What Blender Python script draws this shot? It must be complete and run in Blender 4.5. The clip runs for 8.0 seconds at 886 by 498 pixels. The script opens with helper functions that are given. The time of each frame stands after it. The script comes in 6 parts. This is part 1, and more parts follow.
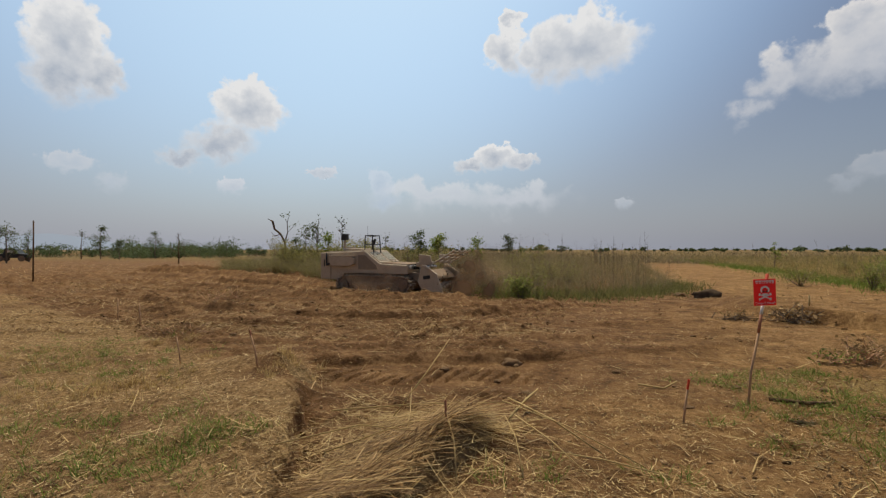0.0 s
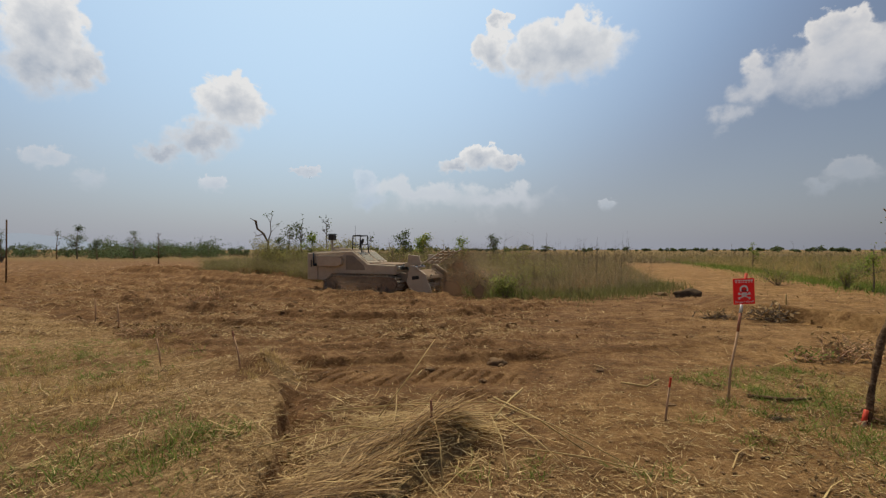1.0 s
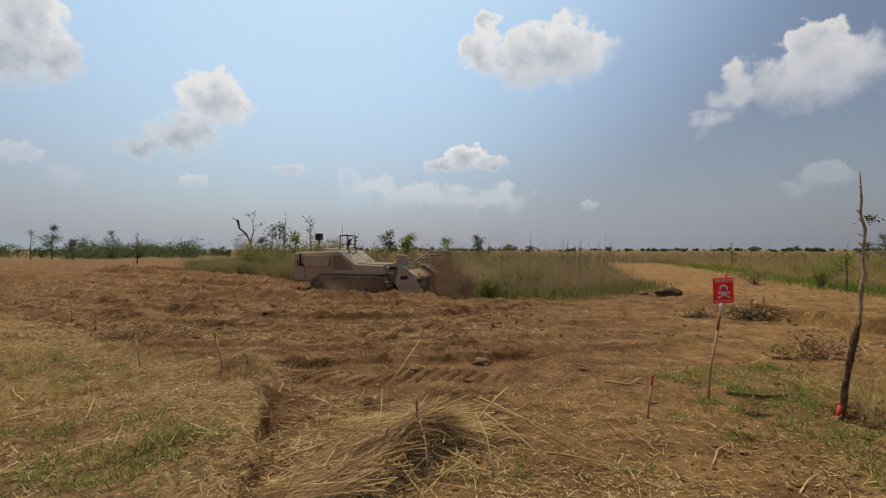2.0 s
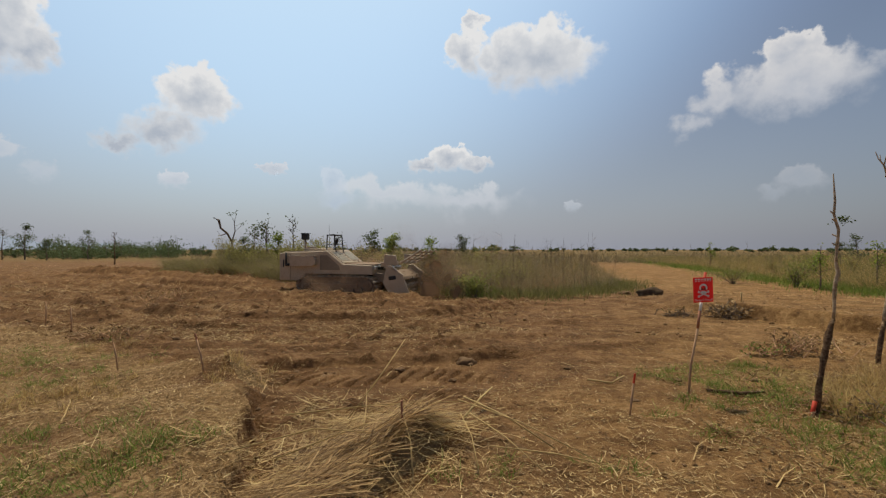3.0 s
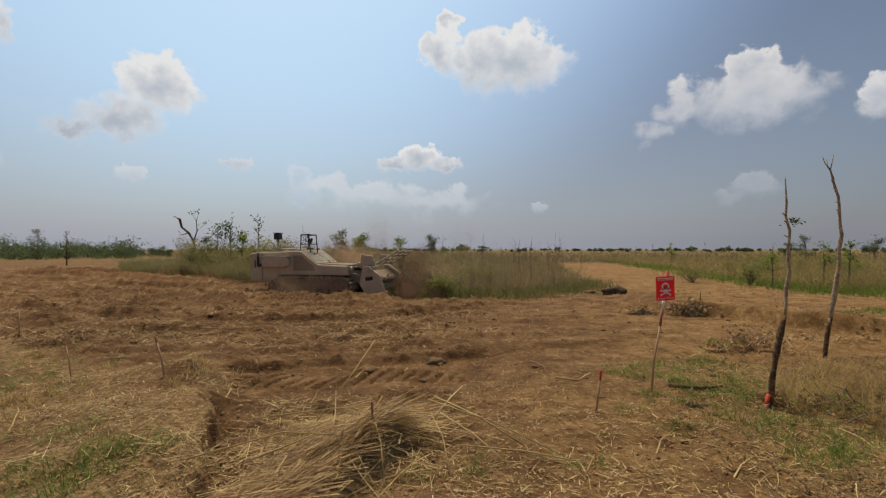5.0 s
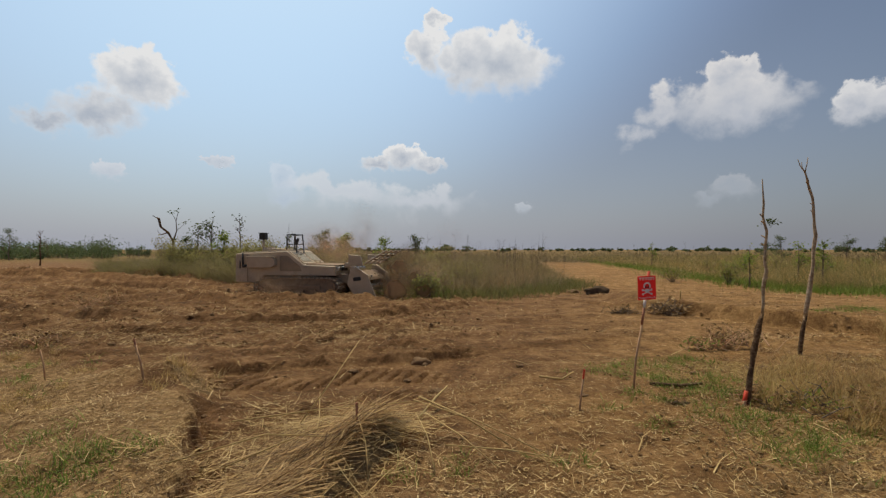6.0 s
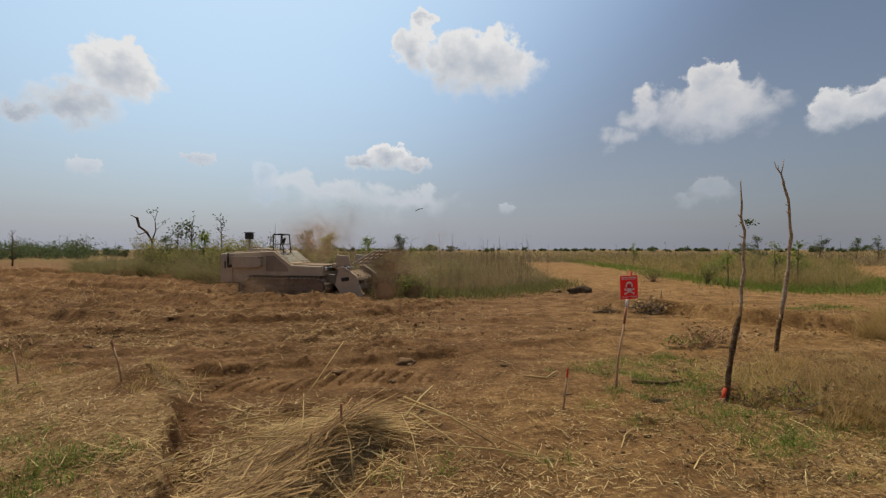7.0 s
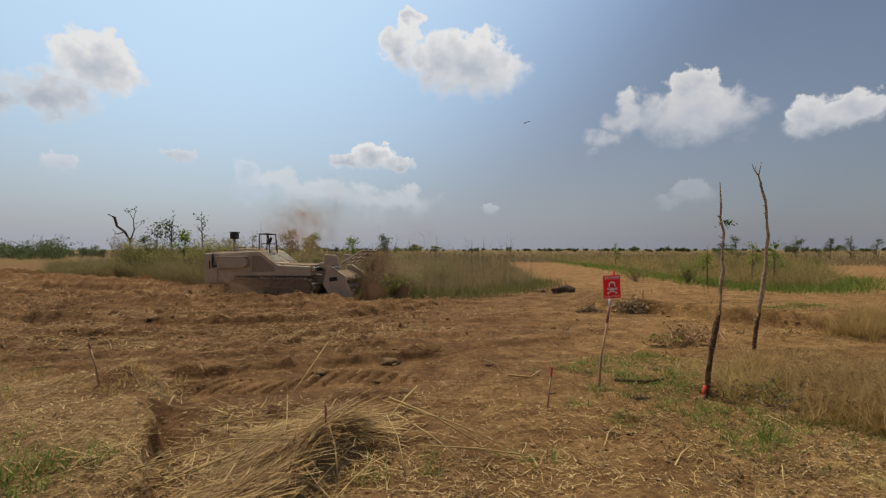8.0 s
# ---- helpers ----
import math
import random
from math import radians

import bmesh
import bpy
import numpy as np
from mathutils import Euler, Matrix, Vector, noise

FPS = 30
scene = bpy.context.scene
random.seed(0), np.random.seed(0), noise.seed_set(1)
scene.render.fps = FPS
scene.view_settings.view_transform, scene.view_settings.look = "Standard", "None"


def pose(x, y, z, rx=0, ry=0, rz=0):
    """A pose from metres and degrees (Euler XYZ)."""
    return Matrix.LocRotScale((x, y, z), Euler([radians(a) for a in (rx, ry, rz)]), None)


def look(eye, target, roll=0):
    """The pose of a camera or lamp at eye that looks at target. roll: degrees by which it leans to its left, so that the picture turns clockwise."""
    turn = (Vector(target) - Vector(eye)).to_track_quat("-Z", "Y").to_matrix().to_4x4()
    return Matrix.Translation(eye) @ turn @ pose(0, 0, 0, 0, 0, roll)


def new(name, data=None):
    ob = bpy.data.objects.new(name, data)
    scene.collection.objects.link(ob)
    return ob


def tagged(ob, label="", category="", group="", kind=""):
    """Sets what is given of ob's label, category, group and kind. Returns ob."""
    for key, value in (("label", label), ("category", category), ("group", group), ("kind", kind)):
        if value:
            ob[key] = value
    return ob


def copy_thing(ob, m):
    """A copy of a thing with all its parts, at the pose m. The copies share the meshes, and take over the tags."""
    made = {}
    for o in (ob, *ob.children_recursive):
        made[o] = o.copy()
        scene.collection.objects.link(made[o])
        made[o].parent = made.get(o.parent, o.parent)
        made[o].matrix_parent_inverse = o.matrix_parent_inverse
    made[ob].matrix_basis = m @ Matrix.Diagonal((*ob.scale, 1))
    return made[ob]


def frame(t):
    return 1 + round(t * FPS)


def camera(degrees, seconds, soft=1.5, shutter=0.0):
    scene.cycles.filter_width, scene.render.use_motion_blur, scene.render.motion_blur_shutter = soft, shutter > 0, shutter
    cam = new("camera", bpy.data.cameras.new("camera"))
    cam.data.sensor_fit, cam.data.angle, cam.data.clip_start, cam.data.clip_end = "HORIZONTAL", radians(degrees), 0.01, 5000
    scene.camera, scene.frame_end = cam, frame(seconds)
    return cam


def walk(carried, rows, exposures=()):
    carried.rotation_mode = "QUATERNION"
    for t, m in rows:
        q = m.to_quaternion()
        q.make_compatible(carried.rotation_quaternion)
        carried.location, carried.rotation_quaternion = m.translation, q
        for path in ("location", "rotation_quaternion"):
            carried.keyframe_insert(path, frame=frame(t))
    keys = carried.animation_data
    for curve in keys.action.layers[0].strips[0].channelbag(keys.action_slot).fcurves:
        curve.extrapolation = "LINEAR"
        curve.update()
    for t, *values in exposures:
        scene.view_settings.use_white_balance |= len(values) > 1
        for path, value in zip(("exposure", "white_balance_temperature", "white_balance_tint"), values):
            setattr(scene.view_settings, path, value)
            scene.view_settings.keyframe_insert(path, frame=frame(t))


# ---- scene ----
# ---- camera: a slow pan to the right from a standing eye ----
EYE = 1.6
cam = camera(86.1, 8.0, soft=1.3)
PAN = [(0.0, 7.48), (0.5, 6.62), (1.0, 5.66), (1.5, 4.75), (3.0, 1.90), (3.5, 0.99), (4.0, 0.0), (4.5, -0.91), (6.0, -3.76),
       (6.5, -4.68), (7.0, -5.66), (7.5, -6.57), (8.0, -7.54)]
walk(cam, [(t, pose(0.0035 * yaw, 0, EYE, 90.07, 0, yaw)) for t, yaw in PAN])

# ---- light: hazy midday sun ahead, high ----
SUN_AZ, SUN_EL = -14.0, 68.0   # degrees from +Y to the right; height
world = bpy.data.worlds.new("sky")
scene.world = world
world.use_nodes = True
nt = world.node_tree
nt.nodes.clear()
w_out = nt.nodes.new("ShaderNodeOutputWorld")
w_bg = nt.nodes.new("ShaderNodeBackground")
w_sky = nt.nodes.new("ShaderNodeTexSky")
w_sky.sky_type = "NISHITA"
w_sky.sun_disc = False
w_sky.sun_elevation = radians(SUN_EL)
w_sky.sun_rotation = radians(SUN_AZ)
w_sky.air_density, w_sky.dust_density, w_sky.ozone_density = 1.0, 1.0, 1.0
w_bg.inputs["Strength"].default_value = 0.105


def w_math(op, a, b=None, clamp=False):
    node = nt.nodes.new("ShaderNodeMath")
    node.operation, node.use_clamp = op, clamp
    for k, v in enumerate((a, b)):
        if isinstance(v, (int, float)):
            node.inputs[k].default_value = v
        elif v is not None:
            nt.links.new(v, node.inputs[k])
    return node.outputs[0]


# dusty air: grey towards the horizon, brighter towards the sun
w_dir = nt.nodes.new("ShaderNodeTexCoord").outputs["Generated"]
w_sep = nt.nodes.new("ShaderNodeSeparateXYZ")
nt.links.new(w_dir, w_sep.inputs[0])
w_low = w_math("MULTIPLY", w_math("POWER", 2.718, w_math("MULTIPLY", w_math("ABSOLUTE", w_sep.outputs[2]), -4.5)), 0.98)
w_dot = nt.nodes.new("ShaderNodeVectorMath")
w_dot.operation = "DOT_PRODUCT"
nt.links.new(w_dir, w_dot.inputs[0])
w_dot.inputs[1].default_value = (math.sin(radians(-23)) * math.cos(radians(51)), math.cos(radians(-23)) * math.cos(radians(51)), math.sin(radians(51)))


def w_range(lo, hi, a, b, smooth=False):
    node = nt.nodes.new("ShaderNodeMapRange")
    for k, v in (("From Min", lo), ("From Max", hi), ("To Min", a), ("To Max", b)):
        node.inputs[k].default_value = v
    node.interpolation_type = "SMOOTHSTEP" if smooth else "LINEAR"
    nt.links.new(w_dot.outputs["Value"], node.inputs["Value"])
    return node.outputs[0]


def w_mix(blend, fac, a, b):
    node = nt.nodes.new("ShaderNodeMix")
    node.data_type, node.blend_type = "RGBA", blend
    for k, v in ((0, fac), (6, a), (7, b)):
        if isinstance(v, (int, float)):
            node.inputs[k].default_value = v
        elif isinstance(v, tuple):
            node.inputs[k].default_value = (*v, 1)
        else:
            nt.links.new(v, node.inputs[k])
    return node.outputs[2]


w_blue = w_mix("MULTIPLY", 1.0, w_mix("MULTIPLY", 1.0, w_sky.outputs[0], w_mix("MIX", w_range(0.62, 0.95, 0.0, 1.0), (0.98, 0.98, 0.97), (0.93, 1.05, 0.86))), w_range(0.54, 1.05, 0.64, 2.85, True))
w_haze = w_mix("MULTIPLY", 1.0, (3.74, 3.92, 4.56), w_range(0.30, 0.95, 0.57, 1.20))
w_veil = w_math("SUBTRACT", 1.0, w_math("MULTIPLY", w_math("SUBTRACT", 1.0, w_low), w_math("SUBTRACT", 1.0, w_range(0.68, 1.0, 0.0, 0.58))))
nt.links.new(w_mix("MIX", w_veil, w_blue, w_haze), w_bg.inputs[0])
nt.links.new(w_bg.outputs[0], w_out.inputs[0])
sun = new("sun", bpy.data.lights.new("sun", "SUN"))
sun.data.energy, sun.data.angle, sun.data.color = 3.42, radians(2.5), (1.0, 0.905, 0.68)
sun.matrix_world = look((0, 0, 0), (-math.sin(radians(SUN_AZ)) * math.cos(radians(SUN_EL)), -math.cos(radians(SUN_AZ)) * math.cos(radians(SUN_EL)), -math.sin(radians(SUN_EL))))
scene.view_settings.exposure = 0.0


# ---- materials ----
class Mat:
    """A small wrapper to write node materials in few lines."""

    def __init__(self, name):
        self.m = bpy.data.materials.new(name)
        self.m.use_nodes = True
        self.t = self.m.node_tree
        self.b = self.t.nodes["Principled BSDF"]
        self.out = self.t.nodes["Material Output"]

    def n(self, kind, **values):
        node = self.t.nodes.new("ShaderNode" + kind)
        for k, v in values.items():
            if k in ("operation", "blend_type", "data_type", "feature", "noise_dimensions", "attribute_name", "interpolation_type"):
                raise ValueError(k)
            else:
                node.inputs[k].default_value = v
        return node

    def link(self, a, b):
        self.t.links.new(a, b)

    def noise(self, scale, detail=4.0, rough=0.6, coord=None):
        node = self.n("TexNoise", Scale=scale, Detail=detail, Roughness=rough)
        if coord is not None:
            self.link(coord, node.inputs["Vector"])
        return node.outputs["Fac"]

    def ramp(self, fac, stops):
        node = self.t.nodes.new("ShaderNodeValToRGB")
        e = node.color_ramp.elements
        while len(e) < len(stops):
            e.new(0.5)
        for k, (p, c) in enumerate(stops):
            e[k].position = p
            e[k].color = (*c, 1) if len(c) == 3 else c
        self.link(fac, node.inputs[0])
        return node.outputs[0]

    def math(self, op, a, b=None, c=None, clamp=False):
        node = self.t.nodes.new("ShaderNodeMath")
        node.operation = op
        node.use_clamp = clamp
        for k, v in enumerate((a, b, c)):
            if v is None:
                continue
            if isinstance(v, (int, float)):
                node.inputs[k].default_value = v
            else:
                self.link(v, node.inputs[k])
        return node.outputs[0]

    def mix(self, fac, a, b, blend="MIX"):
        node = self.t.nodes.new("ShaderNodeMix")
        node.data_type = "RGBA"
        node.blend_type = blend
        for k, v in ((0, fac), (6, a), (7, b)):
            if isinstance(v, (int, float)):
                node.inputs[k].default_value = v
            elif isinstance(v, tuple):
                node.inputs[k].default_value = (*v, 1)
            else:
                self.link(v, node.inputs[k])
        return node.outputs[2]

    def obj(self):
        return self.t.nodes.new("ShaderNodeTexCoord").outputs["Object"]

    def geo(self, name):
        return self.t.nodes.new("ShaderNodeNewGeometry").outputs[name]

    def attr(self, name):
        node = self.t.nodes.new("ShaderNodeAttribute")
        node.attribute_name = name
        return node

    def bump(self, height, strength=0.5, dist=0.02):
        node = self.t.nodes.new("ShaderNodeBump")
        node.inputs["Strength"].default_value = strength
        node.inputs["Distance"].default_value = dist
        self.link(height, node.inputs["Height"])
        self.link(node.outputs[0], self.b.inputs["Normal"])

    def base(self, colour, rough=0.8, metal=0.0, spec=0.3):
        if isinstance(colour, tuple):
            self.b.inputs["Base Color"].default_value = (*colour, 1)
        else:
            self.link(colour, self.b.inputs["Base Color"])
        self.b.inputs["Roughness"].default_value = rough
        self.b.inputs["Metallic"].default_value = metal
        self.b.inputs["Specular IOR Level"].default_value = spec
        return self.m


def plain(name, stops, scale=6.0, rough=0.8, metal=0.0, spec=0.3, bump=0.0, fine=40.0):
    """Colour that varies at two scales, with a fine relief."""
    k = Mat(name)
    o = k.obj()
    a = k.noise(scale, 5, 0.65, o)
    b = k.noise(fine, 3, 0.6, o)
    f = k.math("ADD", k.math("MULTIPLY", a, 0.65), k.math("MULTIPLY", b, 0.35))
    c = k.ramp(f, stops)
    if bump:
        k.bump(b, bump, 0.01)
    return k.base(c, rough, metal, spec)


def blades(name, stops, translucent=0.35, rough=0.7):
    """Dry or green leaf stuff: colour by piece and by place, some light through."""
    k = Mat(name)
    r = k.geo("Random Per Island")
    n = k.noise(0.5, 3, 0.6, k.geo("Position"))
    f = k.math("ADD", k.math("MULTIPLY", r, 0.55), k.math("MULTIPLY", n, 0.45))
    c = k.ramp(f, stops)
    k.base(c, rough, 0, 0.2)
    tr = k.t.nodes.new("ShaderNodeBsdfTranslucent")
    k.link(c, tr.inputs[0])
    mx = k.t.nodes.new("ShaderNodeMixShader")
    mx.inputs[0].default_value = translucent
    k.link(k.b.outputs[0], mx.inputs[1])
    k.link(tr.outputs[0], mx.inputs[2])
    k.link(mx.outputs[0], k.out.inputs[0])
    return k.m


def ground_material():
    """Red-brown tilled soil, straw litter and thin green growth."""
    k = Mat("soil")
    p = k.geo("Position")
    big = k.noise(0.35, 5, 0.6, p)
    mid = k.noise(2.2, 6, 0.7, p)
    fine = k.noise(14, 6, 0.75, p)
    grit = k.noise(70, 3, 0.7, p)
    soil = k.ramp(k.math("ADD", k.math("MULTIPLY", mid, 0.55), k.math("MULTIPLY", fine, 0.45)),
                  [(0.36, (0.100, 0.050, 0.022)), (0.5, (0.226, 0.119, 0.053)), (0.64, (0.385, 0.222, 0.106))])
    straw = k.ramp(fine, [(0.38, (0.17, 0.100, 0.043)), (0.52, (0.335, 0.200, 0.088)), (0.66, (0.52, 0.350, 0.172))])
    green = k.ramp(fine, [(0.3, (0.15, 0.125, 0.042)), (0.7, (0.27, 0.225, 0.080))])
    st = k.t.nodes.new("ShaderNodeVectorMath")
    st.operation = "MULTIPLY"
    k.link(p, st.inputs[0])
    st.inputs[1].default_value = (0.35, 1.25, 1.0)
    # streaks that darken the soil colour, painted in for weak furrow shading
    furrow_shade = k.noise(1.25, 6, 0.68, st.outputs[0])
    soil = k.mix(k.math("MULTIPLY_ADD", furrow_shade, 4.0, -1.55, True), k.mix(1.0, soil, (0.72, 0.70, 0.67), "MULTIPLY"), soil)
    st2 = k.t.nodes.new("ShaderNodeVectorMath")
    st2.operation = "MULTIPLY"
    k.link(p, st2.inputs[0])
    st2.inputs[1].default_value = (0.10, 0.55, 1.0)
    turned = k.noise(1.0, 5, 0.65, st2.outputs[0])
    cover = k.attr("cover")
    sep = k.t.nodes.new("ShaderNodeSeparateColor")
    k.link(cover.outputs["Color"], sep.inputs[0])
    f1 = k.math("MULTIPLY_ADD", k.math("ADD", k.math("ADD", sep.outputs[0], k.math("MULTIPLY", mid, 0.5)), k.math("MULTIPLY", grit, 0.9)), 3.2, -3.5, True)
    f2 = k.math("MULTIPLY_ADD", k.math("ADD", k.math("ADD", sep.outputs[1], k.math("MULTIPLY", mid, 0.7)), k.math("MULTIPLY", fine, 0.6)), 2.6, -2.9, True)
    c = k.mix(f1, soil, straw)
    c = k.mix(f2, c, green)
    red = k.math("MULTIPLY", sep.outputs[2], 1.0)
    c = k.mix(red, c, k.mix(1.0, c, (1.46, 1.53, 1.38), "MULTIPLY"))
    c = k.mix(k.math("MULTIPLY_ADD", turned, 5.0, -2.0, True), k.mix(1.0, c, (0.87, 0.85, 0.83), "MULTIPLY"), c)
    k.bump(k.math("ADD", fine, k.math("MULTIPLY", grit, 0.5)), 1.0, 0.05)
    return k.base(c, 0.95, 0, 0.1)


SOIL = ground_material()
SOIL_CLOD = plain("clod_soil", [(0.3, (0.095, 0.052, 0.024)), (0.7, (0.24, 0.14, 0.068))], 8, 0.95, bump=0.6)
STRAW = blades("straw", [(0.2, (0.14, 0.085, 0.038)), (0.5, (0.38, 0.232, 0.102)), (0.85, (0.72, 0.52, 0.265))], 0.35)
STRAW_PALE = blades("pale_stalks", [(0.2, (0.36, 0.23, 0.09)), (0.6, (0.58, 0.41, 0.18)), (0.9, (0.76, 0.59, 0.32))], 0.2)
TALL = blades("tall_grass", [(0.15, (0.125, 0.098, 0.050)), (0.5, (0.225, 0.172, 0.090)), (0.9, (0.36, 0.28, 0.16))],0.55)
TALL_GREEN = blades("green_tall_grass", [(0.15, (0.095, 0.096, 0.030)), (0.5, (0.165, 0.155, 0.052)), (0.9, (0.28, 0.235, 0.098))],0.55)
TALL_DRY = blades("dry_tall_grass", [(0.15, (0.26, 0.165, 0.060)), (0.5, (0.45, 0.305, 0.12)), (0.9, (0.63, 0.46, 0.215))],0.55)
GREEN = blades("green_grass", [(0.15, (0.10, 0.130, 0.025)), (0.6, (0.195, 0.250, 0.048)), (0.95, (0.31, 0.36, 0.085))], 0.4)
LEAF = blades("leaves", [(0.15, (0.045, 0.068, 0.020)), (0.5, (0.085, 0.115, 0.032)), (0.9, (0.16, 0.18, 0.055))], 0.35)
CRUMB = blades("soil_crumbs", [(0.2, (0.13, 0.070, 0.032)), (0.8, (0.31, 0.180, 0.085))], 0.0, 0.95)
# leaf green paled for distant trees: the haze is put into the colour
LEAF_HAZED = blades("hazed_leaves", [(0.15, (0.06, 0.085, 0.035)), (0.5, (0.10, 0.130, 0.055)), (0.9, (0.17, 0.20, 0.085))], 0.4)
LEAF_BRIGHT = blades("young_leaves", [(0.15, (0.10, 0.14, 0.025)), (0.5, (0.20, 0.26, 0.045)), (0.9, (0.36, 0.38, 0.08))], 0.45)
LEAF_DRY = blades("withered_leaves", [(0.15, (0.12, 0.072, 0.032)), (0.5, (0.26, 0.165, 0.075)), (0.9, (0.42, 0.29, 0.14))], 0.5)
BARK = plain("bark", [(0.3, (0.085, 0.062, 0.044)), (0.7, (0.24, 0.18, 0.13))], 10, 0.95, bump=0.7, fine=60)
BARK_PALE = plain("pale_bark", [(0.36, (0.20, 0.130, 0.075)), (0.5, (0.40, 0.285, 0.18)), (0.62, (0.60, 0.46, 0.32))], 22, 0.95, spec=0.08, bump=0.7, fine=60)
BARK_BURNT = plain("charred_bark", [(0.38, (0.060, 0.034, 0.020)), (0.54, (0.16, 0.098, 0.056)), (0.66, (0.36, 0.24, 0.145))], 22, 0.95, spec=0.06, bump=0.8, fine=50)
RED_PAINT = plain("red_paint", [(0.3, (0.46, 0.040, 0.018)), (0.7, (0.66, 0.075, 0.03))], 10, 0.6, bump=0.1)
SIGN_WHITE = plain("sign_white", [(0.3, (0.70, 0.66, 0.64)), (0.7, (0.82, 0.80, 0.78))], 12, 0.5)


def thin_plastic(name, stops):
    """Sheet that lets some light through from behind."""
    k = Mat(name)
    c = k.ramp(k.noise(9, 4, 0.6, k.obj()), stops)
    k.base(c, 0.45, 0, 0.4)
    tr = k.t.nodes.new("ShaderNodeBsdfTranslucent")
    k.link(c, tr.inputs[0])
    mx = k.t.nodes.new("ShaderNodeMixShader")
    mx.inputs[0].default_value = 0.45
    k.link(k.b.outputs[0], mx.inputs[1])
    k.link(tr.outputs[0], mx.inputs[2])
    k.link(mx.outputs[0], k.out.inputs[0])
    return k.m


SIGN_RED = thin_plastic("sign_red", [(0.3, (0.80, 0.045, 0.045)), (0.7, (0.86, 0.06, 0.055))])
STAKE_WOOD = plain("stake_wood", [(0.3, (0.38, 0.215, 0.125)), (0.7, (0.58, 0.37, 0.22))], 14, 0.9, spec=0.06, bump=0.4)
PAINT = plain("tan_paint", [(0.3, (0.40, 0.305, 0.21)), (0.55, (0.49, 0.385, 0.275)), (0.8, (0.54, 0.435, 0.32))], 3, 0.55, bump=0.08)
PAINT_DARK = plain("dusty_dark_paint", [(0.3, (0.22, 0.165, 0.118)), (0.7, (0.31, 0.24, 0.17))], 5, 0.7)
STEEL = plain("worn_steel", [(0.3, (0.30, 0.235, 0.17)), (0.7, (0.52, 0.42, 0.31))], 9, 0.55, 0.2, bump=0.2)
STEEL_BRIGHT = plain("bright_steel", [(0.3, (0.45, 0.43, 0.40)), (0.7, (0.62, 0.60, 0.57))], 9, 0.3, 0.9)
BLACK = plain("black_plastic", [(0.3, (0.015, 0.015, 0.016)), (0.7, (0.045, 0.043, 0.042))], 9, 0.5)
RUBBER = plain("muddy_rubber", [(0.3, (0.16, 0.11, 0.074)), (0.7, (0.32, 0.23, 0.155))], 7, 0.9, bump=0.3)
MUD = plain("caked_mud", [(0.3, (0.19, 0.125, 0.078)), (0.7, (0.32, 0.22, 0.145))], 7, 0.95, bump=0.5)


# ---- mesh helpers ----
def mesh_from(name, verts, faces, material, smooth=False):
    me = bpy.data.meshes.new(name)
    me.from_pydata(verts, [], faces)
    me.materials.append(material)
    if smooth:
        me.polygons.foreach_set("use_smooth", [True] * len(me.polygons))
    me.update()
    return me


def mesh_arrays(name, verts, quads, material):
    """A mesh from numpy arrays of corners and four-sided faces."""
    me = bpy.data.meshes.new(name)
    me.vertices.add(len(verts))
    me.vertices.foreach_set("co", np.asarray(verts, np.float32).ravel())
    n = len(quads)
    me.loops.add(n * 4)
    me.loops.foreach_set("vertex_index", np.asarray(quads, np.int32).ravel())
    me.polygons.add(n)
    me.polygons.foreach_set("loop_start", np.arange(0, n * 4, 4, dtype=np.int32))
    me.materials.append(material)
    me.update(calc_edges=True)
    me.validate()
    return me


def part(name, bm, material, parent, label="", smooth=False):
    me = bpy.data.meshes.new(name)
    bm.to_mesh(me)
    bm.free()
    me.materials.append(material)
    if smooth:
        me.polygons.foreach_set("use_smooth", [True] * len(me.polygons))
    ob = new(name, me)
    ob.parent = parent
    if label:
        tagged(ob, label)
    return ob


def add_box(bm, cx, cy, cz, sx, sy, sz, rx=0, ry=0, rz=0, bevel=0.0):
    got = bmesh.ops.create_cube(bm, size=1.0)
    vs = got["verts"]
    bmesh.ops.transform(bm, matrix=pose(cx, cy, cz, rx, ry, rz) @ Matrix.Diagonal((sx, sy, sz, 1)), verts=vs)
    if bevel:
        es = list({e for v in vs for e in v.link_edges})
        bmesh.ops.bevel(bm, geom=es, offset=bevel, segments=2, affect="EDGES", profile=0.5)
    return bm


def box(cx, cy, cz, sx, sy, sz, rx=0, ry=0, rz=0, bevel=0.01):
    return add_box(bmesh.new(), cx, cy, cz, sx, sy, sz, rx, ry, rz, bevel)


def add_rod(bm, a, b, r1, r2=None, sides=8):
    a, b = Vector(a), Vector(b)
    r2 = r1 if r2 is None else r2
    d = b - a
    m = Matrix.Translation((a + b) / 2) @ d.to_track_quat("Z", "Y").to_matrix().to_4x4()
    bmesh.ops.create_cone(bm, cap_ends=True, segments=sides, radius1=r1, radius2=r2, depth=d.length, matrix=m)
    return bm


def prism(outline, y0, y1, bevel=0.012):
    """An outline in x, z, drawn out from y0 to y1."""
    bm = bmesh.new()
    a = [bm.verts.new((x, y0, z)) for x, z in outline]
    b = [bm.verts.new((x, y1, z)) for x, z in outline]
    n = len(outline)
    bm.faces.new(a)
    bm.faces.new(b[::-1])
    for k in range(n):
        bm.faces.new((a[k], b[k], b[(k + 1) % n], a[(k + 1) % n]))
    bmesh.ops.recalc_face_normals(bm, faces=bm.faces[:])
    if bevel:
        bmesh.ops.bevel(bm, geom=bm.edges[:], offset=bevel, segments=1, affect="EDGES")
    return bm


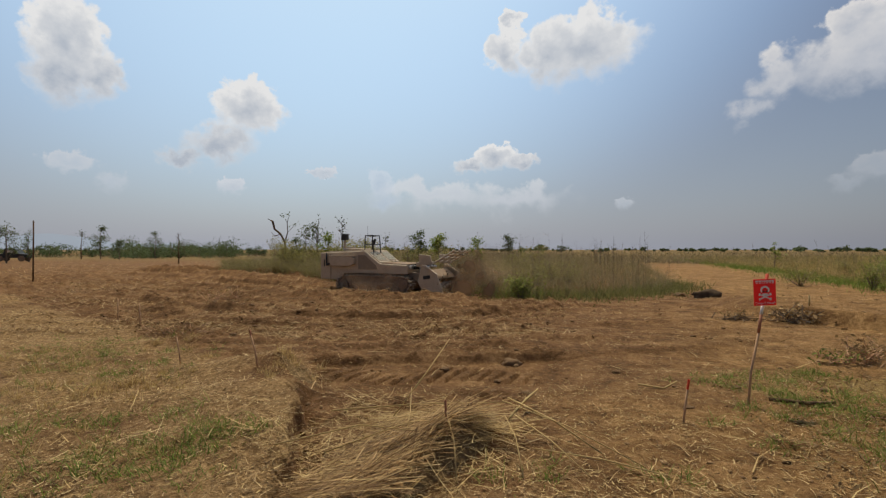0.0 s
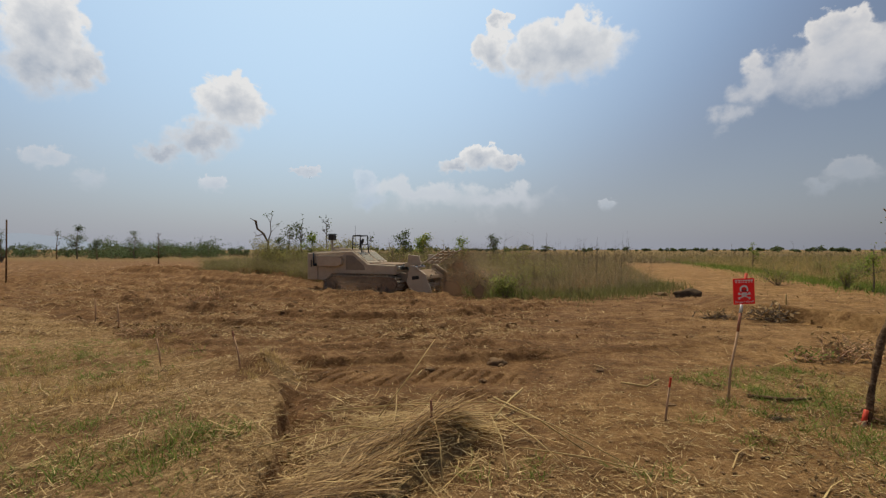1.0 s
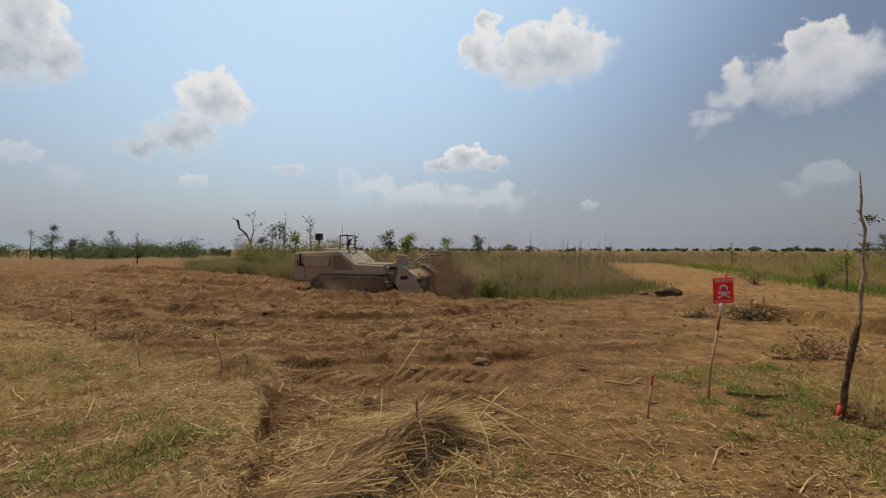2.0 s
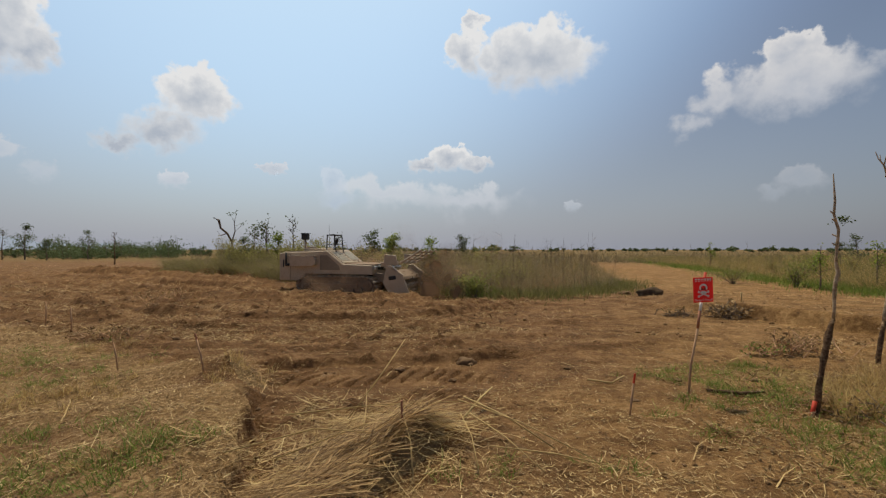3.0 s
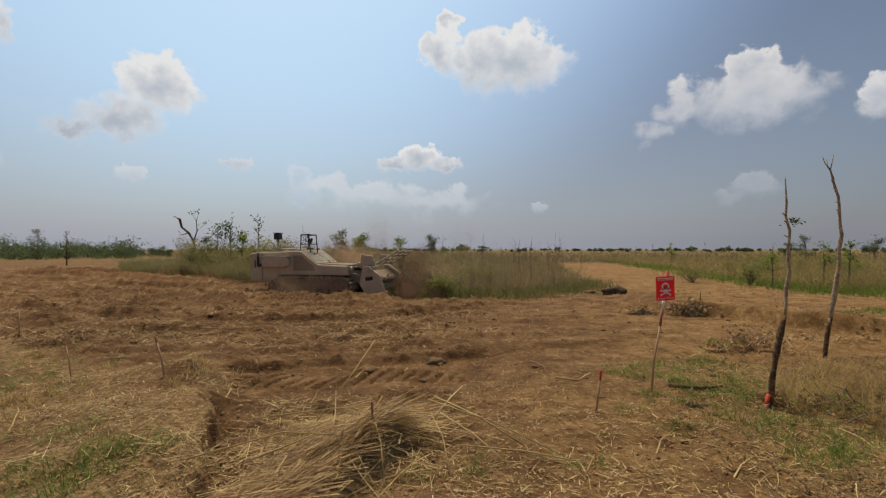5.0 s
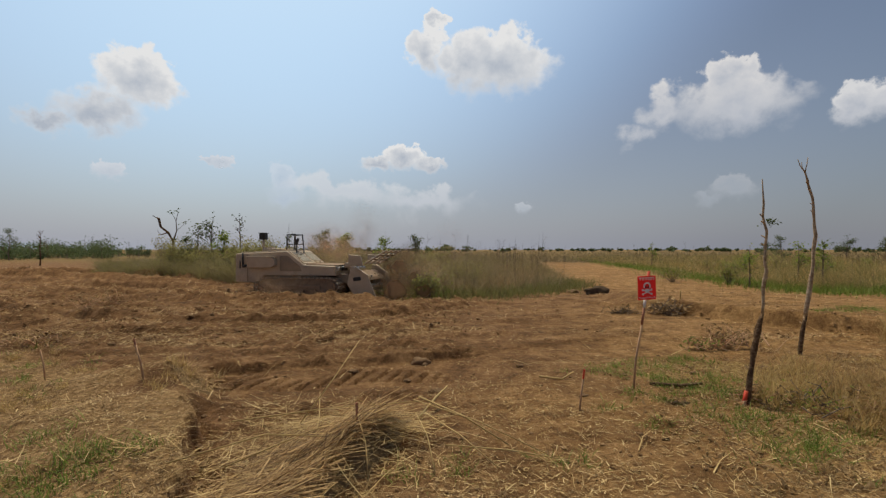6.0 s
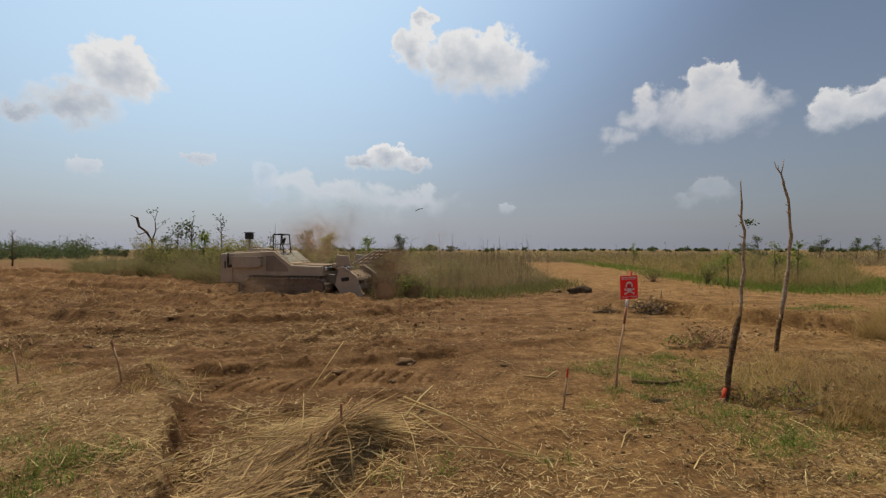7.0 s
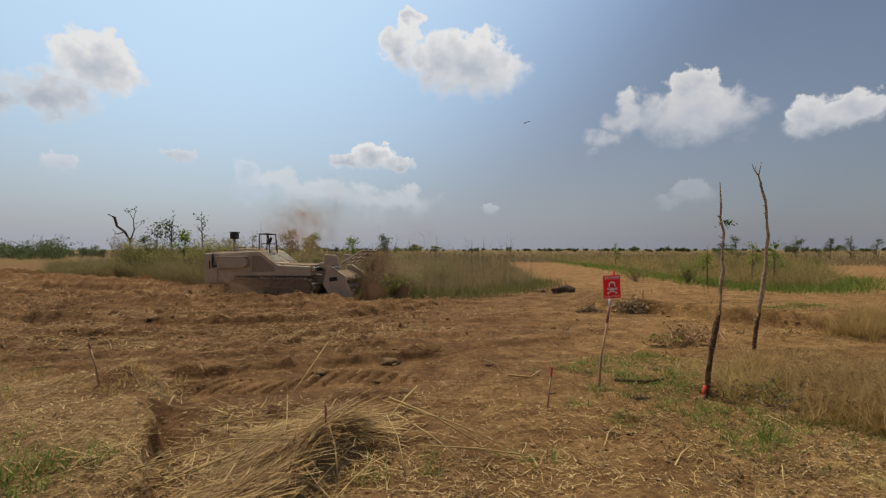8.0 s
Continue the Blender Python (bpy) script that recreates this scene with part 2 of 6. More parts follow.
def tube(points, radii, sides=7, wobble=0.0, seed=0):
    """A bent round stem through points."""
    rng = random.Random(seed)
    verts, faces = [], []
    pts = [Vector(p) for p in points]
    for k, p in enumerate(pts):
        d = (pts[min(k + 1, len(pts) - 1)] - pts[max(k - 1, 0)]).normalized()
        u = d.orthogonal().normalized()
        v = d.cross(u)
        for s in range(sides):
            a = 2 * math.pi * s / sides
            r = radii[k] * (1 + wobble * rng.uniform(-1, 1))
            verts.append(p + (u * math.cos(a) + v * math.sin(a)) * r)
    for k in range(len(pts) - 1):
        for s in range(sides):
            t = (s + 1) % sides
            faces.append((k * sides + s, k * sides + t, (k + 1) * sides + t, (k + 1) * sides + s))
    faces.append(tuple(range(sides))[::-1])
    faces.append(tuple(range((len(pts) - 1) * sides, len(pts) * sides)))
    return verts, faces


def join_lists(parts):
    verts, faces = [], []
    for v, f in parts:
        o = len(verts)
        verts += v
        faces += [tuple(i + o for i in g) for g in f]
    return verts, faces


# ---- the lie of the land ----
def sstep(a, b, x):
    t = np.clip((x - a) / (b - a), 0, 1)
    return t * t * (3 - 2 * t)


def lattice(seed):
    return np.random.RandomState(seed).rand(256, 256)


LAT = [lattice(k + 11) for k in range(4)]


def vnoise(x, y, k=0):
    """Smooth value noise, 0 to 1, on numpy arrays."""
    xi, yi = np.floor(x).astype(int), np.floor(y).astype(int)
    u, v = x - xi, y - yi
    u, v = u * u * (3 - 2 * u), v * v * (3 - 2 * v)
    g = LAT[k]
    a, b = g[yi % 256, xi % 256], g[yi % 256, (xi + 1) % 256]
    c, d = g[(yi + 1) % 256, xi % 256], g[(yi + 1) % 256, (xi + 1) % 256]
    return (a * (1 - u) + b * u) * (1 - v) + (c * (1 - u) + d * u) * v


def fbm(x, y, k=0, n=4):
    s, a = 0, 0.5
    for i in range(n):
        s = s + a * vnoise(x * 2 ** i + 17.3 * i, y * 2 ** i + 5.1 * i, k)
        a *= 0.5
    return s / (1 - 0.5 ** n)


def ledge(x):
    """Far edge of the sunken wheel track across the view."""
    return 7.15 + 0.22 * x + 0.05 * np.maximum(x - 0.5, 0) ** 2 + 0.25 * (fbm(x * 1.1, x * 0 + 3.0, 1, 3) - 0.5)


def dug_edge(y):
    """The broken edge of the raised grassy strip beside the camera."""
    return -1.60 - 0.37 * (y - 3.28) + 0.34 * (fbm(y * 2.6, y * 0 + 9.0, 2, 4) - 0.5)


def strip_cover(x, y):
    """1 on the grassy strip where the camera stands (near side), 0 on the worked soil."""
    near = sstep(0.0, 0.8, (5.9 - 0.62 * (x + 2.6)) - y) * sstep(0.35, -0.1, x - dug_edge(y))
    right = sstep(-0.2, 0.7, x - (2.0 + 0.05 * y)) * sstep(0.5, -0.6, y - (6.9 + 0.05 * x)) 
    front = sstep(0.5, -0.4, y - (4.15 + 0.25 * np.sin(x * 2))) * sstep(-1.9, -1.3, x)
    return near, right, front


# thrown-up ridges: near line y0 + slope * x + bow * (x - mid)^2, from x to x, height, length of the slope behind
RIDGES = [(10.5, 0.0, 0.09, -4.0, -10.0, 1.6, 0.23, 0.8), (8.35, 0.03, 0.02, -1.0, -4.2, 2.2, 0.10, 0.6), (14.3, -0.32, 0.0, 0.0, -14.5, -5.0, 0.24, 1.0),
          (15.8, -0.60, 0.0, 0.0, -27.0, -11.0, 0.55, 1.3), (19.0, -0.60, 0.0, 0.0, -29.0, -11.0, 0.50, 1.3), (13.6, -0.58, 0.0, 0.0, -24.0, -9.0, 0.36, 1.0), (7.5, -0.54, 0.0, 0.0, -15.0, -6.5, 0.18, 0.8), (9.9, 0.30, 0.0, 0.0, 0.5, 4.6, 0.09, 0.7),
          (8.7, -0.17, 0.0, 0.0, -7.0, -1.5, 0.13, 0.6), (13.4, 0.02, 0.03, -2.0, -7.0, 3.0, 0.12, 0.9), (12.0, -0.75, 0.0, 0.0, -22.0, -12.0, 0.20, 1.2),
          (9.3, -0.05, 0.03, -3.0, -5.5, 0.8, 0.09, 0.6)]


def ridge(x, y, y0, slope, bow, mid, xa, xb, tall, back):
    """A broken lip of turned soil: a steep face on the near side, a long fall behind."""
    line = y0 + slope * x + bow * (x - mid) ** 2 + 0.5 * (fbm(x * 0.5, x * 0 + y0 * 7, 1, 2) - 0.5) + 0.22 * (fbm(x * 4, x * 0 + y0 * 3, 2, 2) - 0.5)
    d = y - line
    ends = sstep(xa - 0.8, xa + 0.8, x) * sstep(xb + 0.8, xb - 0.8, x)
    lump = np.clip(1.3 * fbm(x * 0.6 + y0, y * 0.3, 3, 2) + 0.05, 0.35, 1.1) * 0.85
    face = 0.08 + 0.004 * y0
    return tall * ends * lump * (sstep(-face, face, d) * np.exp(-np.maximum(d, 0) / back) - 0.2 * np.exp(-((d + 0.30) / 0.22) ** 2))


def trodden(x, y):
    """1 on the smooth rolled track that swings across and away to the right."""
    d = y - ledge(x)
    a = sstep(-1.9, -1.4, d) * sstep(0.05, -0.1, d) * sstep(-3.6, -2.4, x) * sstep(4.5, 3.0, x)
    b = sstep(0.3, 1.2, x) * sstep(4.0, 4.8, y) * sstep(-0.3, 0.4, 4.6 - np.abs(x - 2.2 - 0.35 * (y - 6)) * 1.6)
    c = sstep(2.5, 4.0, x - 0.12 * (y - 8)) * sstep(7.5, 9.0, y) * sstep(40, 25, y)
    return np.clip(np.maximum(np.maximum(a, b), c), 0, 1)


def height(x, y):
    x, y = np.asarray(x, float), np.asarray(y, float)
    near, right, front = strip_cover(x, y)
    h = 0.10 * (fbm(x * 0.35, y * 0.35, 0, 3) - 0.5)
    L = ledge(x)
    d = y - L
    within = sstep(-4.6, -2.9, x) * sstep(6.0, 3.0, x)
    rolled = trodden(x, y)
    # sunken track with a sharp, crumbling far lip
    lip = d + 0.16 * (fbm(x * 5, y * 5, 2, 3) - 0.5)
    h = h - within * (0.03 + 0.08 * sstep(1.6, 0.2, x)) * (0.4 + 1.0 * fbm(x * 1.2, y * 0 + 1.0, 0, 2)) * sstep(-2.1, -1.1, d) * sstep(0.05, -0.09, lip) + within * 0.05 * np.exp(-((d - 0.18) / 0.2) ** 2) * fbm(x * 3, y * 3, 1, 2)
    # marks of crawler lugs along the foot of the lip
    s = (x - 0.30 * (y - 6.2) + 0.10 * (fbm(x * 1.5, y * 1.5, 1, 2) - 0.5)) / 0.185
    lug = np.abs((s - np.floor(s)) * 2 - 1)
    band = sstep(-1.15, -1.0, d + 0.1 * np.sin(x * 3)) * sstep(-0.22, -0.34, d) * sstep(-2.7, -2.2, x) * sstep(0.75, 0.3, x) * sstep(0.30, 0.48, fbm(x * 1.4 + 3, y * 1.4, 0, 2))
    h = h + band * (sstep(0.18, 0.42, lug) - 0.7) * 0.085
    # furrows on the worked ground beyond
    worked = sstep(0.0, 0.6, d) * sstep(48, 20, y + 0.05 * x) * sstep(-34, -22, x) * (1 - 0.75 * rolled)
    warp = y - 0.10 * x - 0.03 * np.maximum(x, 0) ** 2 + 1.6 * (fbm(x * 0.3, y * 0.3, 2, 3) - 0.5)
    saw = warp / 1.25 - np.floor(warp / 1.25)
    h = h + worked * (sstep(0.0, 0.22, saw) - saw) * 0.07 * np.clip(2.4 * fbm(x * 0.6, y * 0.6, 0, 2) - 0.5, 0, 1.5)
    for row in RIDGES:
        h = h + ridge(x, y, *row)
    clods = np.maximum(fbm(x * 3.6, y * 3.6, 3, 4) - 0.57, 0) * 0.30
    small = (fbm(x * 6, y * 6, 1, 5) - 0.5) * 0.10
    bare = np.clip(1 - near - right - front, 0.35, 1) * (1 - 0.8 * rolled)
    h = h + clods * bare * sstep(2.0, 3.0, y) * sstep(60, 25, y) * (1 + 0.9 * sstep(10, 20, y)) + small * (0.3 + 0.7 * bare) * sstep(30, 14, y)
    # raised strip with a broken edge and a crack along it
    e = dug_edge(y) - x
    soft = 0.3 * sstep(4.4, 5.4, y)
    h = h + 0.22 * (0.65 + 0.35 * sstep(2.9, 3.6, y)) * sstep(-0.03 - soft, 0.05 + soft, e) * sstep(2.0, 0.4, e) * sstep(6.6, 5.6, y) - 0.12 * np.exp(-((e + 0.09) / 0.08) ** 2) * sstep(4.9, 4.3, y) * sstep(2.9, 3.3, y) * (0.5 + fbm(x * 3, y * 3, 1, 2))
    # crest of the broken strip where it meets the track
    h = h + 0.16 * np.exp(-(((x + 2.75) / 0.75) ** 2 + ((y - 5.85) / 0.45) ** 2)) + 0.28 * np.exp(-(((x + 8.4) / 0.45) ** 2 + ((y - 10.9) / 0.35) ** 2)) * (0.5 + fbm(x * 4, y * 4, 2, 3))
    # bank along the far track to the right
    bank = (x - 6.7) * 0.88 + (y - 11.2) * 0.47 + 0.5 * (fbm(x * 0.9, y * 0.9, 1, 3) - 0.5)
    h = h + 0.33 * sstep(-0.10, 0.12, bank) * sstep(9.0, 2.0, bank) * sstep(7.2, 8.6, y) * sstep(17, 13.5, y) * (0.25 + 0.75 * sstep(5.6, 6.6, x))
    berm = y - (14.85 - 0.13 * (x + 4.0))
    h = h + (0.10 + 0.22 * fbm(x * 1.3, y * 1.3, 3, 3)) * np.exp(-(berm / 0.45) ** 2) * sstep(-11, -8, x) * sstep(-0.6, -1.6, x)
    # cut in front of the machine
    h = h - 0.12 * np.exp(-(((x + 0.9) / 1.2) ** 2 + ((y - 15.2) / 0.9) ** 2))
    return h


def hz(x, y):
    return float(height(np.array([x]), np.array([y]))[0])


def graded(parts):
    out = []
    for a, b, step in parts:
        out += list(np.arange(a, b, step))
    return np.array(out + [parts[-1][1]])


def grow(start, end, first, ratio):
    out, s, step = [], start, first
    while s < end:
        s += step
        step *= ratio
        out.append(s)
    return np.array(out)


def build_ground():
    core = graded([(-27.0, -13.0, 0.16), (-13.0, -7.0, 0.08), (-7.0, -4.5, 0.05), (-4.5, 3.2, 0.028), (3.2, 7.0, 0.05), (7.0, 14.0, 0.09)])
    xs = np.concatenate([-grow(27.0, 3500, 0.25, 1.10)[::-1], core, grow(14.0, 3500, 0.12, 1.09)])
    ys = np.concatenate([-grow(1.0, 3500, 0.5, 1.35)[::-1], graded([(-1.0, 2.6, 0.3), (2.6, 8.2, 0.026), (8.2, 14, 0.05), (14, 22, 0.10), (22, 36, 0.22)]), grow(36, 3800, 0.28, 1.075)])
    X, Y = np.meshgrid(xs, ys)
    Z = height(X, Y)
    # the plain levels out far away
    nx, ny = len(xs), len(ys)
    i = np.arange((ny - 1) * (nx - 1))
    r, c = i // (nx - 1), i % (nx - 1)
    a = r * nx + c
    quads = np.stack([a, a + 1, a + nx + 1, a + nx], 1)
    me = mesh_arrays("ground", np.stack([X.ravel(), Y.ravel(), Z.ravel()], 1), quads, SOIL)
    me.polygons.foreach_set("use_smooth", [True] * len(me.polygons))
    near, right, front = strip_cover(X, Y)
    L = ledge(X)
    n1 = fbm(X * 0.8, Y * 0.8, 1, 4)
    n2 = fbm(X * 0.5 + 7, Y * 0.5, 2, 4)
    straw = 0.04 + 0.62 * near + 0.38 * front * (1 - 0.7 * sstep(0.2, 1.0, X)) + 0.30 * right + 0.55 * (n1 - 0.5)
    straw = straw + 0.22 * sstep(0.3, 1.0, Y - L) * sstep(5.5, 3.0, Y - L) * (0.5 + n1)
    e = dug_edge(Y) - X
    straw = straw * (1 - 0.85 * trodden(X, Y)) * (1 - sstep(-0.26, -0.2, e) * sstep(0.04, -0.01, e) * sstep(5.6, 5.2, Y))
    straw = np.where(Y > 24, (0.12 + 0.8 * (fbm(X * 0.06, Y * 0.06, 3, 3) - 0.5)) * sstep(60, 35, Y), straw)
    green = (near * sstep(0.35, 0.7, n2) * 0.36 + right * 0.55 * sstep(0.35, 0.6, n2) + 0.2 * front * n2)
    green = np.where(Y > 30, 0.35 + 0.25 * sstep(40, 80, Y), green)
    red = 0.05 * sstep(-1, -6, X) * sstep(9, 16, Y) * sstep(120, 40, Y) + 1.0 * np.maximum(sstep(0.8, 4.5, X - 0.1 * (Y - 5)), sstep(-0.2, 1.3, X) * sstep(6.4, 4.6, Y)) * sstep(150, 60, Y) * (1 - 0.7 * sstep(9, 16, Y)) * (1 - 0.35 * sstep(4.4, 5.2, X) * sstep(6.5, 5.0, Y))
    red = red * (1 - 0.35 * sstep(7.5, 9.5, Y) - 0.3 * sstep(12, 15, Y)) + 0.15 * trodden(X, Y) * sstep(8.5, 7.0, Y)
    red = red * (1 - 0.3 * sstep(3.5, 1.5, X)) + 0.8 * sstep(6.0, 9.0, X) * sstep(70, 40, Y) * sstep(6.5, 8.5, Y)
    red = red * sstep(75, 45, Y)
    col = np.stack([np.clip(straw, 0, 1), np.clip(green, 0, 1), np.clip(red, 0, 1), np.ones_like(red)], -1).reshape(-1, 4)
    at = me.color_attributes.new("cover", "FLOAT_COLOR", "POINT")
    at.data.foreach_set("color", col.astype(np.float32).ravel())
    return tagged(new("ground", me), "tilled red-brown soil with straw litter and thin green growth", "ground", kind="structure")


ground = build_ground()


# ---- grass and litter ----
def strands(name, pos, direction, length, width, material, droop=0.3, segs=2, seed=0, flat=False):
    """Many thin tapered blades as one mesh. pos n x 3, direction n x 3 (unit)."""
    rng = np.random.RandomState(seed)
    n = len(pos)
    length = np.broadcast_to(length, (n,))
    width = np.broadcast_to(width, (n,))
    ang = rng.rand(n) * 2 * np.pi
    side = np.stack([np.cos(ang), np.sin(ang), np.zeros(n)], 1)
    if flat:
        side = np.stack([-direction[:, 1], direction[:, 0], np.zeros(n)], 1)
        side /= np.maximum(np.linalg.norm(side, axis=1), 1e-6)[:, None]
    bend = np.stack([rng.randn(n), rng.randn(n), -np.abs(rng.randn(n)) * 0.4], 1) * droop
    rows = []
    for s in range(segs + 1):
        f = s / segs
        c = pos + direction * (length * f)[:, None] + bend * (length * f * f)[:, None]
        w = (width * (1 - 0.8 * f) / 2)[:, None]
        rows += [c - side * w, c + side * w]
    verts = np.stack(rows, 1).reshape(-1, 3)
    k = 2 * (segs + 1)
    q = []
    b = np.arange(n) * k
    for s in range(segs):
        q.append(np.stack([b + 2 * s, b + 2 * s + 1, b + 2 * s + 3, b + 2 * s + 2], 1))
    return new(name, mesh_arrays(name, verts, np.concatenate(q), material))


def upright(n, spread, rng):
    d = np.stack([rng.randn(n) * spread, rng.randn(n) * spread, np.ones(n)], 1)
    return d / np.linalg.norm(d, axis=1)[:, None]


def lying(n, rise, rng, heading=None, turn=math.pi):
    a = rng.rand(n) * 2 * np.pi if heading is None else heading + rng.randn(n) * turn
    d = np.stack([np.cos(a), np.sin(a), np.abs(rng.randn(n)) * rise], 1)
    return d / np.linalg.norm(d, axis=1)[:, None]


def inside(x, y, poly):
    """Which of the points lie within a polygon."""
    ok = np.zeros(len(x), bool)
    j = len(poly) - 1
    for i in range(len(poly)):
        (xi, yi), (xj, yj) = poly[i], poly[j]
        ok ^= ((yi > y) != (yj > y)) & (x < (xj - xi) * (y - yi) / (yj - yi + 1e-12) + xi)
        j = i
    return ok


def scatter(poly, n, rng, power=0.0):
    """Random places in a polygon; power > 0 draws them towards the near edge."""
    xs, ys = [p[0] for p in poly], [p[1] for p in poly]
    got = []
    while sum(len(g) for g in got) < n:
        m = n * 3
        x = rng.uniform(min(xs), max(xs), m)
        y = min(ys) + (max(ys) - min(ys)) * rng.rand(m) ** (1 + power)
        k = inside(x, y, poly)
        got.append(np.stack([x[k], y[k]], 1))
    return np.concatenate(got)[:n]


def on_ground(xy, sink=0.02):
    return np.concatenate([xy, (height(xy[:, 0], xy[:, 1]) - sink)[:, None]], 1)


FIELD = [(-17.5, 28.5), (-12, 26.5), (-8.5, 22.8), (-5.5, 20.6), (-2.6, 19.0), (-1.0, 17.4), (0.0, 15.6), (1.2, 15.2), (3.0, 16.2), (5.2, 18.0),
         (6.6, 19.6), (8.5, 26), (13.5, 50), (16, 80), (-42, 95), (-34, 60), (-22, 38)]
FIELD_RIGHT = [(26, 75), (19.5, 38), (16.8, 27), (15.4, 20.7), (15.2, 17.2), (17.2, 16.6), (21, 19.3), (25, 23), (40, 38.5), (55, 53), (80, 95)]


OLIVE_GRASS = blades("olive_tall_grass", [(0.15, (0.13, 0.125, 0.040)), (0.5, (0.23, 0.205, 0.068)), (0.9, (0.36, 0.30, 0.12))], 0.55)
FIELD_EDGE = [(-18.5, 29), (-12, 26.3), (-8.5, 22.8), (-5.5, 20.8), (-4.5, 23), (-9, 27.5), (-14, 31), (-21, 34)]


def tall_field(name, poly, n, material, low, high, width, seed, power, label):
    rng = np.random.RandomState(seed)
    xy = scatter(poly, n, rng, power)
    clump = fbm(xy[:, 0] * 0.5, xy[:, 1] * 0.5, 1, 3)
    keep = rng.rand(n) < 0.24 + 1.0 * sstep(0.34, 0.62, 0.6 * clump + 0.4 * fbm(xy[:, 0] * 1.6, xy[:, 1] * 1.6, 2, 2))
    xy, clump = xy[keep], clump[keep]
    m = len(xy)
    ln = (low + (high - low) * rng.rand(m)) * (0.45 + 1.1 * clump)
    if poly is FIELD:
        ln = ln * (1 - 0.42 * sstep(0.5, 4.5, xy[:, 0] - 0.12 * (xy[:, 1] - 15)))
    if poly is FIELD or poly is FIELD_EDGE:
        ln = ln * (1 - 0.45 * sstep(-9.5, -19.0, xy[:, 0] + 0.35 * (xy[:, 1] - 26)))
    far = np.hypot(xy[:, 0], xy[:, 1])
    ob = strands(name, on_ground(xy), upright(m, 0.50, rng), ln, width * (0.6 + far / 30), material, 0.6, 2, seed)
    return tagged(ob, label, "grass", kind="stuff")


tall_field("tall_grass", FIELD, 90000, TALL, 0.7, 1.7, 0.0070, 3, 1.2, "tall half-dry grass on the uncut strip of field")
tall_field("green_tall_grass", FIELD, 20000, TALL_GREEN, 0.5, 1.5, 0.010, 4, 0.8, "tall green grass and weeds on the uncut field")
tall_field("tall_grass", FIELD_EDGE, 12000, TALL, 0.8, 1.7, 0.010, 13, 0.0, "tall pale dry grass at the edge of the uncut field")
tall_field("green_tall_grass", FIELD_EDGE, 12000, OLIVE_GRASS, 0.7, 1.7, 0.010, 14, 0.0, "tall yellow-green grass at the edge of the uncut field")
tall_field("tall_grass", FIELD_RIGHT, 42000, TALL_DRY, 0.3, 1.05, 0.0065, 5, 1.6, "tall tan dry grass beyond the dirt track")
tall_field("green_tall_grass", FIELD_RIGHT, 42000, TALL_GREEN, 0.25, 1.2, 0.0072, 6, 1.6, "tall green grass beyond the dirt track")


def verge(name, line, wide, n, low, high, seed, label, material=GREEN):
    """A low green margin along a line."""
    rng = np.random.RandomState(seed)
    p = np.array(line, float)
    k = rng.randint(0, len(p) - 1, n)
    f = rng.rand(n)
    xy = p[k] * (1 - f)[:, None] + p[k + 1] * f[:, None]
    xy = xy + rng.randn(n, 2) * wide
    far = np.hypot(xy[:, 0], xy[:, 1])
    ob = strands(name, on_ground(xy), upright(n, 0.5, rng), low + (high - low) * rng.rand(n), 0.02 * (0.6 + far / 25), material, 0.3, 2, seed)
    return tagged(ob, label, "grass", kind="stuff")


verge("low_green_grass", [(27, 76), (21, 46), (19, 37), (16.6, 27), (15.3, 20.7), (15.2, 17.0), (17, 16.4), (21, 19.1), (25, 22.8)], 0.85, 11000, 0.08, 0.42, 7, "low green grass along the edge of the dirt track")
verge("low_green_grass", [(0.8, 15.3), (2.6, 16.0), (4.6, 17.6), (6.4, 19.4), (7.6, 23)], 0.6, 4500, 0.10, 0.42, 8, "low green weeds at the edge of the uncut field", TALL_GREEN)
verge("low_green_grass", [(-1.0, 17.2), (0.0, 15.8), (1.2, 15.5)], 0.3, 500, 0.2, 0.6, 9, "green weeds where the cut meets the field")


def far_plain():
    """Grass of the plain out to the horizon."""
    rng = np.random.RandomState(21)
    n = 52000
    r = 60 * (1 / (1 - 0.87 * rng.rand(n)))
    a = radians(1) * rng.uniform(-62, 64, n)
    xy = np.stack([r * np.sin(a), r * np.cos(a)], 1)
    clear = (np.degrees(a) < -20) & (r < 115)
    xy, r = xy[~clear], r[~clear]
    m = len(xy)
    ob = strands("far_grass", on_ground(xy), upright(m, 0.25, rng), 0.25 + 0.75 * rng.rand(m) ** 2, 0.02 + r * 0.0009, TALL, 0.5, 1, 22)
    return tagged(ob, "half-dry grass of the far plain", "grass", kind="stuff")


far_plain()


def litter(name, poly, n, low, high, width, seed, label, material=STRAW, rise=0.12, power=0.5, heading=None, turn=0.5, mask=None):
    rng = np.random.RandomState(seed)
    xy = scatter(poly, n, rng, power)
    if mask is not None:
        xy = xy[rng.rand(n) < mask(xy[:, 0], xy[:, 1])]
    m = len(xy)
    far = np.hypot(xy[:, 0], xy[:, 1])
    ln = (low + (high - low) * rng.rand(m) ** 2.2) 
    ob = strands(name, on_ground(xy, -0.012), lying(m, rise, rng, heading, turn), ln, width * (0.7 + 0.05 * far) * rng.uniform(0.6, 1.5, m), material, 0.12, 2, seed)
    return tagged(ob, label, "straw", kind="stuff")


